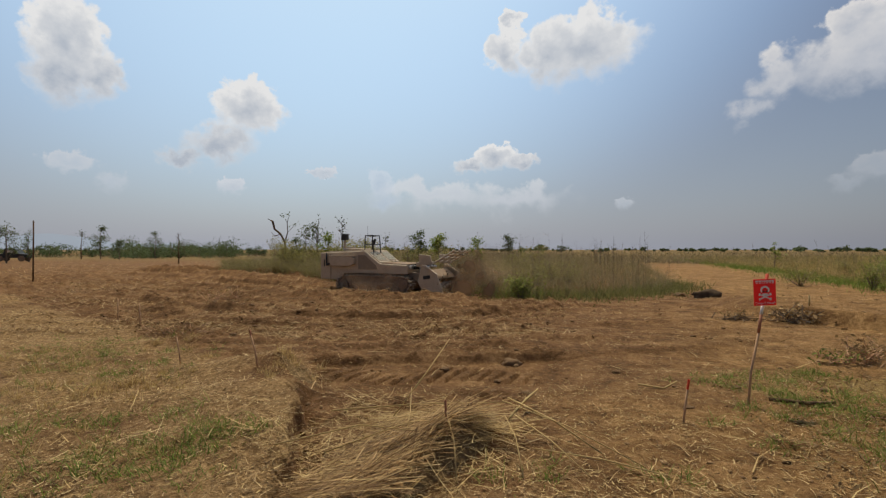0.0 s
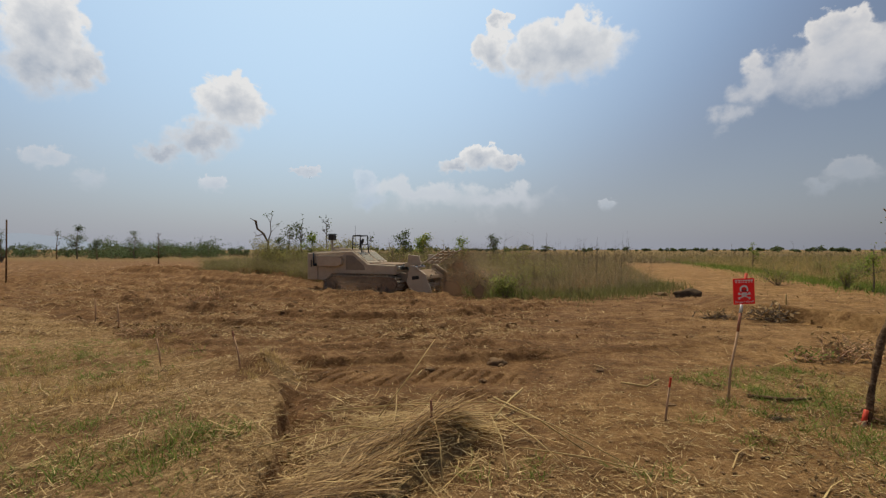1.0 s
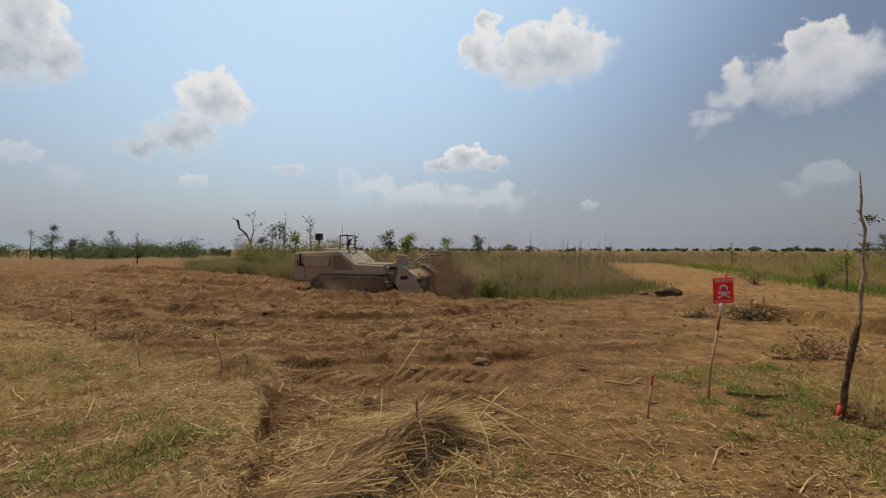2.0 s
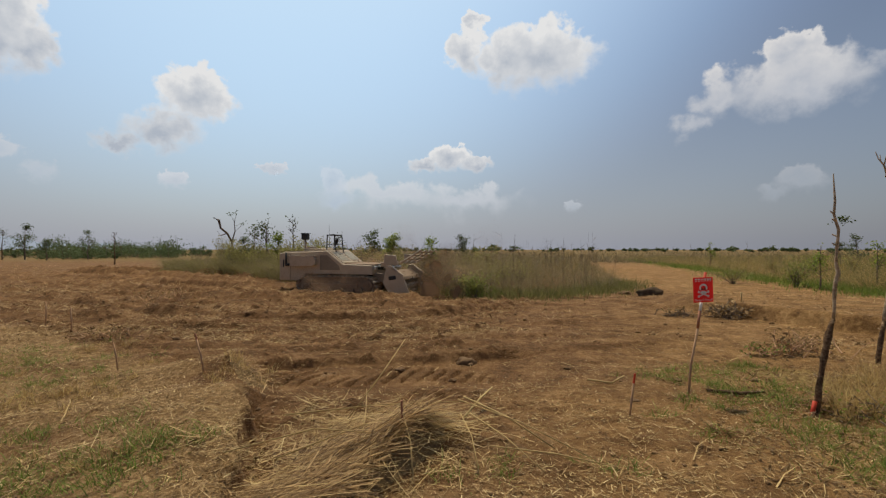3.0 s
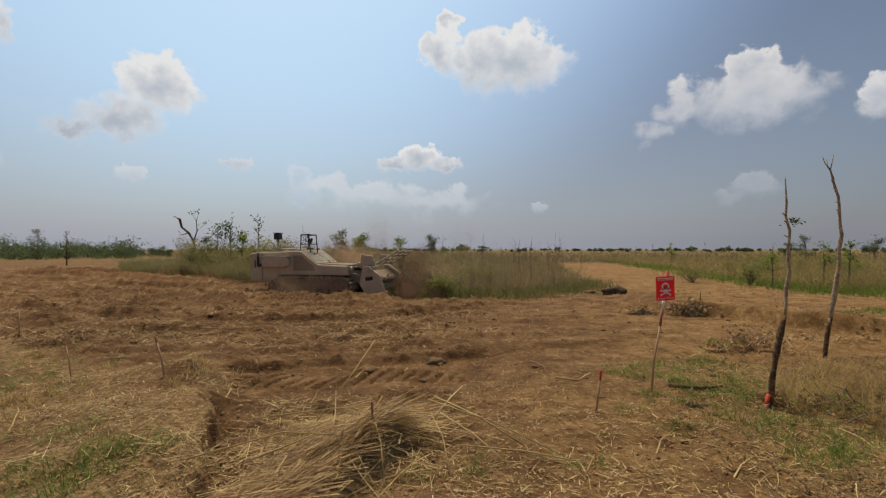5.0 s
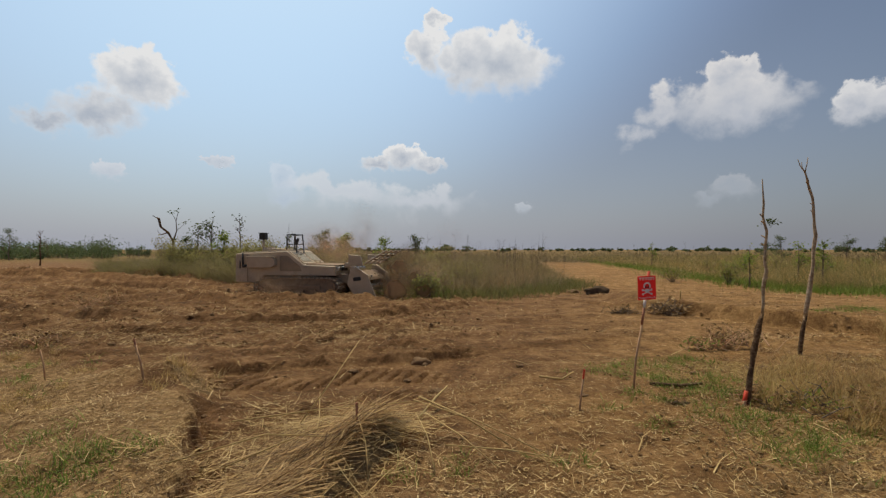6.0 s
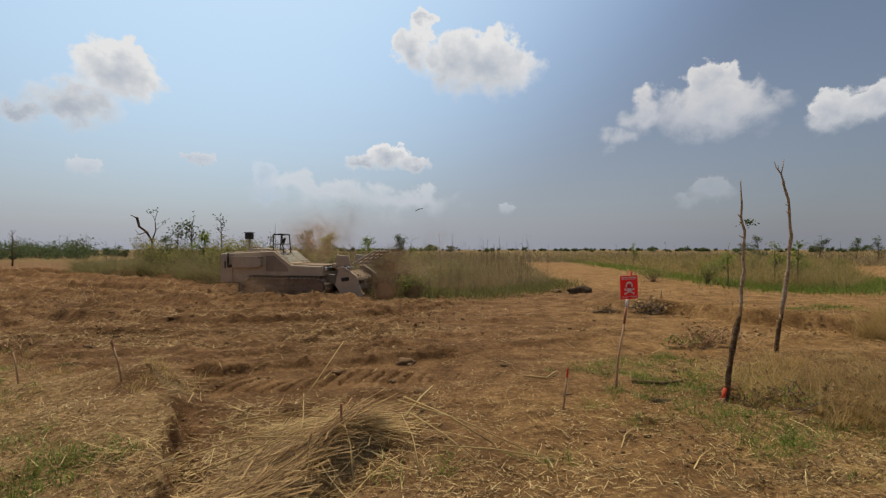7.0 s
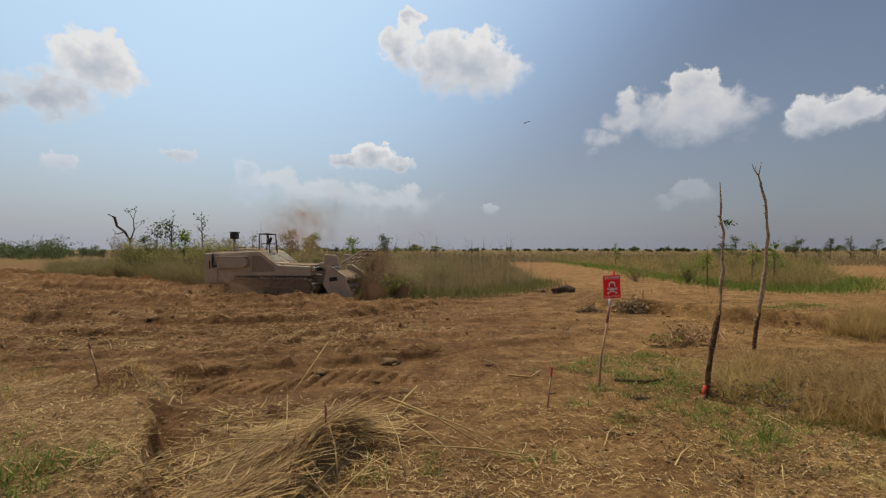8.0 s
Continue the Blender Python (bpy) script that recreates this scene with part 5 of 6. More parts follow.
def far_woods(a0, a1, d0, d1, n, low, high, seed, label):
    """A ragged line of far trees and bushes."""
    rng = random.Random(seed)
    leaves, stems = [], []
    for k in range(n):
        az = rng.uniform(a0, a1)
        d = rng.uniform(d0, d1)
        x, y = at_az(az, d)
        h = rng.uniform(low, high) * (0.6 + 0.8 * noise.noise(Vector((az * 0.35, seed, 0))) ** 2 * 3)
        stems.append(tube([(x, y, -0.1), (x + rng.gauss(0, 0.2), y, h)], [d * 0.0004, d * 0.0002], 4))
        cs = [Vector((x + rng.gauss(0, h * 0.35), y + rng.gauss(0, h * 0.35), h * rng.uniform(0.12, 0.95))) for _ in range(6)]
        leaves.append(leaf_cards(cs, 30, h * 0.17, 0.0030 * d, rng))
    thing = new("far_woods")
    v, f = join_lists(stems)
    o = new("stems", mesh_from("stems", v, f, BARK))
    o.parent = thing
    v, f = join_lists(leaves)
    o = new("foliage", mesh_from("foliage", v, f, LEAF_HAZED))
    o.parent = thing
    return tagged(thing, label, "woods", kind="stuff")


far_woods(-62, -28, 115, 230, 130, 0.9, 3.8, 91, "ragged line of dark green trees and bushes far off")
far_woods(-42.5, -31, 95, 130, 90, 2.0, 5.2, 92, "dense dark green thicket far off")
far_woods(-28, 62, 330, 900, 330, 1.6, 4.8, 93, "thin line of far trees on the horizon")


def far_hills():
    verts, faces = [], []
    n = 80
    for k in range(n + 1):
        az = -75 + 45 * k / n
        x, y = at_az(az, 3200)
        t = math.sin(math.pi * k / n) * 1.7 * (42 + 34 * noise.noise(Vector((k * 0.09, 2, 0))) + 14 * noise.noise(Vector((k * 0.4, 7, 0))))
        for dd, z in ((1.0, -5), (1.03, max(t, 1)), (1.1, -5)):
            verts.append((x * dd, y * dd, z))
    for k in range(n):
        for j in range(2):
            a = k * 3 + j
            faces.append((a, a + 3, a + 4, a + 1))
    return tagged(new("far_hills", mesh_from("far_hills", verts, faces, HILL, True)), "hills on the horizon with haze put in as a pale glow", "hills", kind="structure")


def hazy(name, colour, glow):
    """Haze of bright distant air, put into the surface as an even glow."""
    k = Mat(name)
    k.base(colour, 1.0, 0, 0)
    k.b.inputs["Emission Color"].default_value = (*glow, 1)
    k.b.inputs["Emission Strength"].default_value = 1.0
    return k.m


# the hills glow a pale blue-grey to imitate haze
HILL = hazy("haze_glow_hills", (0.05, 0.06, 0.06), (0.275, 0.305, 0.365))
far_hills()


def far_vehicle(x, y):
    """A dark utility truck standing far off, seen between trees."""
    thing = new("parked_truck")
    thing.matrix_world = pose(x, y, hz(x, y), 0, 0, 25)
    part("body", prism([(-1.9, 0.5), (1.9, 0.5), (1.9, 0.95), (0.9, 1.05), (0.4, 1.75), (-0.7, 1.8), (-0.9, 1.05), (-1.9, 1.05)], -0.8, 0.8, 0.04), BLACK, thing)
    for sx in (-1.2, 1.2):
        for sy in (-0.8, 0.8):
            bm = bmesh.new()
            bmesh.ops.create_cone(bm, cap_ends=True, segments=14, radius1=0.38, radius2=0.38, depth=0.25, matrix=pose(sx, sy, 0.38, 90, 0, 0))
            part("wheel", bm, RUBBER, thing)
    part("window", box(-0.15, -0.815, 1.4, 0.8, 0.02, 0.4, 0, 0, 0, 0.005), STEEL_BRIGHT, thing, "dusty side window")
    return tagged(thing, "dark utility truck parked on the cleared ground", "truck")


far_vehicle(*at_az(-49.6, 88))


# ---- the clearing machine ----
DUSTY_GLASS = plain("dusty_glass", [(0.35, (0.16, 0.14, 0.11)), (0.5, (0.30, 0.275, 0.225)), (0.65, (0.46, 0.43, 0.36))], 14, 0.75, spec=0.1)
CRUMBS = random.Random(63)
def build_machine():
    m = new("clearing_machine")
    LONG = 1.06   # the machine is drawn out by this much
    S = -2.2   # the hull's rear lies at this x

    def pts(rows):
        return [(x + S, z) for x, z in rows]

    W = 0.82
    # hull with sloping windscreen and bonnet; skirt over the tracks
    hull = part("hull", prism(pts([(0.0, 0.52), (0.82, 0.50), (1.02, 0.76), (3.42, 0.76), (3.42, 1.08), (2.38, 1.12), (1.80, 1.58), (0.04, 1.50), (0.0, 1.46)]), -W, W, 0.025), PAINT, m)
    part("belly", box(0.35 + S + 1.5, 0, 0.42, 2.9, 0.9, 0.5, bevel=0.03), MUD, m)
    # panels on both flanks
    for s in (-1, 1):
        y = s * (W + 0.004)
        part("rear_door", box(0.24 + S, y, 1.0, 0.36, 0.02, 0.78, bevel=0.006), PAINT, hull)
        part("door_gap", box(0.44 + S, y, 1.0, 0.025, 0.012, 0.9, bevel=0.002), PAINT_DARK, hull)
        part("door_handle", box(0.18 + S, s * (W + 0.025), 1.12, 0.03, 0.03, 0.26, bevel=0.008), BLACK, hull, "black door handle")
        side = part("tool_box", prism(pts([(0.50, 1.02), (1.30, 1.02), (1.46, 1.10), (1.46, 1.30), (1.34, 1.37), (0.56, 1.37), (0.50, 1.30)]), s * (W + 0.075) - 0.09, s * (W + 0.075) + 0.09, 0.012), PAINT, m, "tan side box with sloping lid")
        part("lid", box(0.95 + S, s * (W + 0.075), 1.375, 0.98, 0.19, 0.035, s * 6, 0, 0, 0.008), PAINT, side)
        part("grille", box(0.82 + S, s * (W + 0.152), 1.15, 0.42, 0.012, 0.16, bevel=0.003), PAINT, side)
        win = prism(pts([(1.55, 0.90), (2.30, 0.90), (2.25, 1.06), (1.83, 1.42), (1.55, 1.42)]), s * W - 0.008, s * W + 0.010, 0.004)
        part("side_panel", win, PAINT_DARK, hull, "dark side panel behind the windscreen")
        part("skirt_rail", box(2.2 + S, s * (W + 0.01), 0.79, 2.5, 0.03, 0.05, bevel=0.008), PAINT, hull)
        part("bonnet_side", box(2.9 + S, s * (W + 0.006), 0.95, 0.95, 0.014, 0.22, bevel=0.004), PAINT, hull)
        for k in range(5):
            part("bolt", add_rod(bmesh.new(), (0.1 + S, s * (W + 0.004), 0.65 + 0.18 * k), (0.1 + S, s * (W + 0.02), 0.65 + 0.18 * k), 0.018, None, 6), STEEL, hull)
    # exhaust pipe on the near flank
    bm = bmesh.new()
    add_rod(bm, (0.30 + S, -W - 0.06, 1.50), (0.30 + S, -W - 0.06, 1.05), 0.03)
    add_rod(bm, (0.30 + S, -W - 0.06, 1.06), (0.42 + S, -W - 0.05, 1.08), 0.05)
    part("exhaust_pipe", bm, BLACK, m, "black exhaust pipe", True)
    # windscreen plate with two slits
    ang = math.degrees(math.atan2(1.58 - 1.12, 2.38 - 1.80))
    screen = part("windscreen_plate", box(2.09 + S, 0, 1.365, 0.68, 1.5, 0.03, 0, ang, 0, 0.01), PAINT, m)
    for s in (-1, 1):
        part("window_frame", box(2.09 + S, s * 0.37, 1.372, 0.56, 0.66, 0.03, 0, ang, 0, 0.008), PAINT_DARK, screen)
        part("window_pane", box(2.09 + S, s * 0.37, 1.378, 0.46, 0.56, 0.03, 0, ang, 0, 0.004), DUSTY_GLASS, screen, "dusty pale armoured window")
    for k in range(26):
        f, y = CRUMBS.random(), CRUMBS.uniform(-0.7, 0.7)
        part("soil_lump", box(1.85 + 0.5 * f + S, y, 1.57 - 0.40 * f, CRUMBS.uniform(0.03, 0.09), CRUMBS.uniform(0.03, 0.08), 0.03, 0, ang, CRUMBS.uniform(0, 90), 0.01), MUD, screen)
    part("roof_plate", box(0.95 + S, 0, 1.56, 1.6, 1.5, 0.03, 0, -2.6, 0, 0.01), PAINT, m)
    part("roof_hatch", box(1.1 + S, -0.1, 1.62, 0.7, 0.8, 0.09, 0, 0, 0, 0.03), PAINT, m)
    part("roof_box", box(0.62 + S, 0.2, 1.64, 0.3, 0.3, 0.16, 0, 0, 0, 0.02), PAINT_DARK, m)
    part("bonnet_plate", box(2.92 + S, 0, 1.115, 1.0, 1.5, 0.03, 0, 2, 0, 0.01), MUD, m, "bonnet covered with dusty soil")
    # camera on its mast
    mast = part("camera_mast", add_rod(bmesh.new(), (0.72 + S, -0.35, 1.5), (0.72 + S, -0.35, 1.98), 0.045, 0.04, 10), PAINT, m, "", True)
    part("camera_head", box(0.72 + S, -0.35, 2.08, 0.20, 0.24, 0.22, bevel=0.03), BLACK, mast, "black camera housing")
    part("camera_cap", box(0.72 + S, -0.35, 2.205, 0.24, 0.28, 0.025, bevel=0.01), BLACK, mast)
    # guard frame
    cage = part("guard_frame", add_rod(bmesh.new(), (1.60 + S, -0.42, 2.13), (1.88 + S, -0.42, 2.15), 0.022), BLACK, m, "black tubular guard frame")
    for y in (-0.42, 0.1):
        for x, lean in ((1.60, -0.02), (1.88, 0.06)):
            part("post", add_rod(bmesh.new(), (x + lean + S, y, 1.50), (x + S, y, 2.14), 0.02), BLACK, cage)
        part("rail", add_rod(bmesh.new(), (1.60 + S, y, 1.80), (1.89 + S, y, 1.82), 0.015), BLACK, cage)
    for x in (1.60, 1.88):
        part("rail", add_rod(bmesh.new(), (x + S, -0.42, 2.14), (x + S, 0.1, 2.14), 0.02), BLACK, cage)
    part("rail", add_rod(bmesh.new(), (1.60 + S, 0.1, 2.13), (1.88 + S, 0.1, 2.15), 0.022), BLACK, cage)
    part("beacon", add_rod(bmesh.new(), (1.76 + S, -0.15, 1.82), (1.86 + S, -0.15, 2.02), 0.07, 0.04), BLACK, cage)
    part("aerial", add_rod(bmesh.new(), (1.3 + S, 0.3, 1.55), (1.28 + S, 0.3, 2.55), 0.008, 0.004, 5), BLACK, m)
    # running gear
    shoe_me = None
    for s in (-1, 1):
        yc = s * 0.77
        track = part("track", prism([(x + S, z) for x, z in [(1.0, 0.10), (1.18, 0.03), (3.15, 0.03), (3.42, 0.16), (3.58, 0.42), (3.46, 0.60), (3.25, 0.66), (1.05, 0.66), (0.82, 0.52), (0.80, 0.28)]], yc - 0.10, yc + 0.10, 0.02), RUBBER, m, "dusty crawler track")
        loop = [(1.18, 0.02), (3.15, 0.02), (3.44, 0.15), (3.60, 0.42), (3.47, 0.61), (3.25, 0.68), (1.05, 0.68), (0.81, 0.53), (0.79, 0.28), (1.0, 0.09)]
        seg = [(loop[i], loop[(i + 1) % len(loop)]) for i in range(len(loop))]
        total = sum(math.dist(a, b) for a, b in seg)
        n = 44
        pos = []
        for k in range(n):
            d = total * k / n
            for a, b in seg:
                l = math.dist(a, b)
                if d <= l:
                    f = d / l
                    pos.append((a[0] + (b[0] - a[0]) * f, a[1] + (b[1] - a[1]) * f, math.degrees(math.atan2(b[1] - a[1], b[0] - a[0]))))
                    break
                d -= l
        if shoe_me is None:
            bm = box(0, 0, 0, 0.092, 0.46, 0.028, bevel=0.0)
            add_box(bm, -0.02, 0, -0.028, 0.024, 0.46, 0.05)
            shoe_me = bpy.data.meshes.new("track_shoe")
            bm.to_mesh(shoe_me)
            bm.free()
            shoe_me.materials.append(STEEL)
        for x, z, a in pos:
            o = new("track_shoe", shoe_me)
            o.parent = track
            o.matrix_local = pose(x + S, yc, z, 0, -a, 0)
        for x, z, r, nm in [(1.05, 0.34, 0.19, "sprocket"), (3.33, 0.40, 0.17, "idler_wheel"), (1.5, 0.2, 0.14, "road_wheel"), (1.9, 0.2, 0.14, "road_wheel"), (2.3, 0.2, 0.14, "road_wheel"), (2.7, 0.2, 0.14, "road_wheel"), (3.02, 0.2, 0.14, "road_wheel")]:
            bm = bmesh.new()
            bmesh.ops.create_cone(bm, cap_ends=True, segments=20, radius1=r, radius2=r * 0.92, depth=0.34, matrix=Matrix.Translation((x + S, yc, z)) @ Matrix.Diagonal((1 / LONG, 1, 1, 1)) @ pose(0, 0, 0, 90, 0, 0))
            bmesh.ops.create_cone(bm, cap_ends=True, segments=14, radius1=r * 0.45, radius2=r * 0.38, depth=0.40, matrix=Matrix.Translation((x + S, yc, z)) @ Matrix.Diagonal((1 / LONG, 1, 1, 1)) @ pose(0, 0, 0, 90, 0, 0))
            part(nm, bm, MUD, m)
        part("track_frame", box(2.1 + S, s * 0.89, 0.36, 1.7, 0.05, 0.16, bevel=0.02), MUD, m)
    # lift arms, hydraulics
    for s in (-1, 1):
        arm = part("lift_arm", prism(pts([(3.25, 0.62), (3.45, 0.82), (4.2, 0.72), (4.25, 0.45), (3.9, 0.42)]), s * 0.5 - 0.06, s * 0.5 + 0.06, 0.01), PAINT_DARK, m)
        part("hydraulic_ram", add_rod(bmesh.new(), (3.3 + S, s * 0.32, 0.98), (4.0 + S, s * 0.32, 1.0), 0.05), STEEL_BRIGHT, arm, "bright hydraulic ram", True)
        part("ram_sleeve", add_rod(bmesh.new(), (3.25 + S, s * 0.32, 0.98), (3.65 + S, s * 0.32, 0.99), 0.075), BLACK, arm, "", True)
        part("head_lamp", box(3.46 + S, s * 0.6, 0.98, 0.10, 0.2, 0.12, bevel=0.02), STEEL_BRIGHT, m, "dusty headlamp")
        hose = tube([(3.4 + S, s * 0.2, 1.05), (3.65 + S, s * 0.22, 1.18), (3.95 + S, s * 0.22, 1.05)], [0.025, 0.025, 0.025], 6)
        o = new("hose", mesh_from("hose", hose[0], hose[1], BLACK, True))
        o.parent = m
    part("cross_beam", box(3.72 + S, 0, 1.10, 0.22, 1.1, 0.16, bevel=0.02), PAINT, m)
    # flail head
    head = part("flail_hood", prism(pts([(3.98, 0.88), (4.12, 0.92), (4.42, 0.70), (4.46, 0.60), (4.08, 0.66)]), -0.98, 0.98, 0.01), MUD, m)
    for s in (-1, 1):
        y0, y1 = (-1.06, -1.0) if s < 0 else (1.0, 1.06)
        part("side_plate", prism(pts([(4.02, 1.08), (4.14, 1.05), (4.56, 0.76), (4.84, 0.02), (4.70, -0.06), (4.22, -0.04), (3.90, 0.50)]), y0, y1, 0.012), PAINT, head)
        part("slot", box(4.22 + S, s * 1.062, 0.68, 0.24, 0.012, 0.12, 0, -8, 0, 0.02), BLACK, head, "dark slot in the side plate")
        part("edge_flange", box(4.36 + S, s * 1.03, 0.925, 0.56, 0.10, 0.025, 0, 36, 0, 0.006), PAINT, head)
        part("upper_plate", prism(pts([(3.88, 1.10), (4.36, 1.10), (4.28, 1.42), (3.90, 1.46)]), s * 0.90 - 0.03, s * 0.90 + 0.03, 0.01), PAINT, head)
    for y in (-0.85, -0.3, 0.25, 0.8):
        part("deflector_bar", add_rod(bmesh.new(), (4.40 + S, y, 1.16), (5.10 + S, y, 1.60), 0.035, 0.03, 8), PAINT, head)
    for x, z in ((4.62, 1.30), (4.82, 1.43), (5.0, 1.54)):
        part("deflector_slat", box(x + S, 0, z, 0.09, 1.66, 0.025, 0, -32, 0, 0.006), PAINT, head)
    done = set()
    for o in m.children_recursive:
        if o.name.startswith("track_shoe"):
            o.location.x *= LONG
        elif o.data.name not in done:
            done.add(o.data.name)
            o.data.transform(Matrix.Diagonal((LONG, 1.03, 1, 1)))
    tagged(m, "tan tracked remote-controlled mine-clearing machine with a flail head", "machine")
    # turning rotor with its chains
    rotor = part("flail_rotor", add_rod(bmesh.new(), (0, -0.95, 0), (0, 0.95, 0), 0.12, None, 12), STEEL, m, "spinning flail rotor")
    for k in range(18):
        a = k * 2.4
        y = -0.85 + 1.7 * k / 17
        d = Vector((math.cos(a), 0, math.sin(a)))
        bm = bmesh.new()
        for j in range(4):
            add_box(bm, *(d * (0.15 + 0.07 * j) + Vector((0, y, 0))), 0.075, 0.02, 0.03, 0, -math.degrees(a), 0, 0)
        add_box(bm, *(d * 0.43 + Vector((0, y, 0))), 0.07, 0.06, 0.07, 0, -math.degrees(a), 0, 0.01)
        part("chain", bm, STEEL, rotor)
    return m, rotor


machine, rotor = build_machine()


# ---- dust and flying soil at the flail ----
def dust_material(name, colour, strength):
    """Thin soft puffs: thick in the middle of each piece, nothing at its rim, torn by noise."""
    k = Mat(name)
    uv = k.t.nodes.new("ShaderNodeUVMap").outputs[0]
    ln = k.t.nodes.new("ShaderNodeVectorMath")
    ln.operation = "LENGTH"
    k.link(uv, ln.inputs[0])
    fall = k.math("SUBTRACT", 1.0, ln.outputs["Value"], None, True)
    fall = k.math("MULTIPLY", fall, fall)
    n = k.noise(1.7, 5, 0.6, k.obj())
    n = k.math("MULTIPLY_ADD", n, 2.4, -0.55, True)
    r = k.math("MULTIPLY_ADD", k.geo("Random Per Island"), 0.8, 0.4)
    a = k.math("MULTIPLY", k.math("MULTIPLY", k.math("MULTIPLY", fall, n), r), strength, None, True)
    k.base(colour, 1.0, 0, 0)
    tr = k.t.nodes.new("ShaderNodeBsdfTranslucent")
    tr.inputs[0].default_value = (*colour, 1)
    m1 = k.t.nodes.new("ShaderNodeMixShader")
    m1.inputs[0].default_value = 0.5
    k.link(k.b.outputs[0], m1.inputs[1])
    k.link(tr.outputs[0], m1.inputs[2])
    tp = k.t.nodes.new("ShaderNodeBsdfTransparent")
    m2 = k.t.nodes.new("ShaderNodeMixShader")
    k.link(a, m2.inputs[0])
    k.link(tp.outputs[0], m2.inputs[1])
    k.link(m1.outputs[0], m2.inputs[2])
    k.link(m2.outputs[0], k.out.inputs[0])
    return k.m


DUST_DARK = dust_material("flying_soil", (0.29, 0.175, 0.102), 2.2)
DUST = dust_material("drifting_dust", (0.46, 0.30, 0.195), 0.60)


def puffs(name, centres, radii, material, seed, label):
    """Soft round flakes of dust, each turned its own way."""
    rng = random.Random(seed)
    verts, faces, uvs = [], [], []
    for c, r in zip(centres, radii):
        q = Euler((rng.uniform(1.0, 2.1), 0, rng.uniform(-0.7, 0.7))).to_matrix()
        o = len(verts)
        ring = 12
        verts.append(Vector(c))
        uvs.append((0.0, 0.0))
        for k in range(ring):
            a = 2 * math.pi * k / ring
            verts.append(Vector(c) + q @ Vector((math.cos(a) * r, math.sin(a) * r, 0)))
            uvs.append((math.cos(a), math.sin(a)))
        for k in range(ring):
            faces.append((o, o + 1 + k, o + 1 + (k + 1) % ring))
    me = mesh_from(name, verts, faces, material, True)
    lay = me.uv_layers.new(name="puff")
    for lp in me.loops:
        lay.data[lp.index].uv = uvs[lp.vertex_index]
    ob = new(name, me)
    return tagged(ob, label, "dust", kind="stuff")


rng = random.Random(15)
cs, rs = [], []
for x, z, r in ((-0.15, 0.35, 0.62), (0.45, 0.30, 0.75), (0.15, 0.95, 0.80), (0.95, 0.70, 0.85), (0.45, 1.45, 0.70), (1.35, 0.30, 0.65)):
    cs.append((x, rng.uniform(-0.9, 0.9), z))
    rs.append(r)
soil_spray = puffs("soil_spray", cs, rs, DUST_DARK, 16, "dark brown cloud of soil thrown up by the flail")
cs, rs = [], []
for k in range(4):
    cs.append((-0.9 + 0.6 * k, rng.gauss(0, 0.3), rng.gauss(0, 0.3)))
    rs.append(rng.uniform(0.9, 1.4))
dust_plume = puffs("dust_plume", cs, rs, DUST, 17, "thin tan dust drifting over the machine")
dust_low = copy_thing(dust_plume, pose(0, 0, 0))
tagged(dust_low, "thin tan dust hanging along the tracks")
dust_high = copy_thing(dust_plume, pose(0, 0, 0))
tagged(dust_high, "thin tan dust rising behind the machine")
dust_side = copy_thing(dust_plume, pose(0, 0, 0))
tagged(dust_side, "thin tan dust spreading over the uncut grass")


def flying_clods(n, seed):
    rng = random.Random(seed)
    v, f = [], []
    for k in range(n):
        c = Vector((rng.gauss(0.4, 0.45), rng.gauss(0, 0.6), abs(rng.gauss(0.3, 0.45))))
        s = rng.uniform(0.008, 0.03)
        o = len(v)
        for d in ((1, 0, -0.4), (-0.6, 0.8, -0.5), (-0.5, -0.9, -0.3), (0.1, 0, 1)):
            v.append(c + Vector(d) * s * rng.uniform(0.6, 1.4))
        f += [(o, o + 1, o + 2), (o, o + 1, o + 3), (o + 1, o + 2, o + 3), (o, o + 2, o + 3)]
    return tagged(new("flying_clods", mesh_from("flying_clods", v, f, SOIL_CLOD)), "crumbs of soil flung up by the flail", "soil", kind="stuff")


clod_spray = flying_clods(420, 18)

# loosened soil and stalks heaped before the head
torn = brush(0, 0, 1.1, 0.40, 80, 19, "torn stalks and roots pushed along by the flail", LEAF_DRY, 200, BARK, 0.09)
torn.name = "torn_roots"


def flung_twig():
    v, f = tube([(-0.14, 0, 0), (0, 0.01, 0.015), (0.15, 0, 0)], [0.012, 0.014, 0.008], 5)
    return tagged(new("flung_twig", mesh_from("flung_twig", v, f, BARK)), "short dark stalk flung through the air", "stalk")


twig = flung_twig()


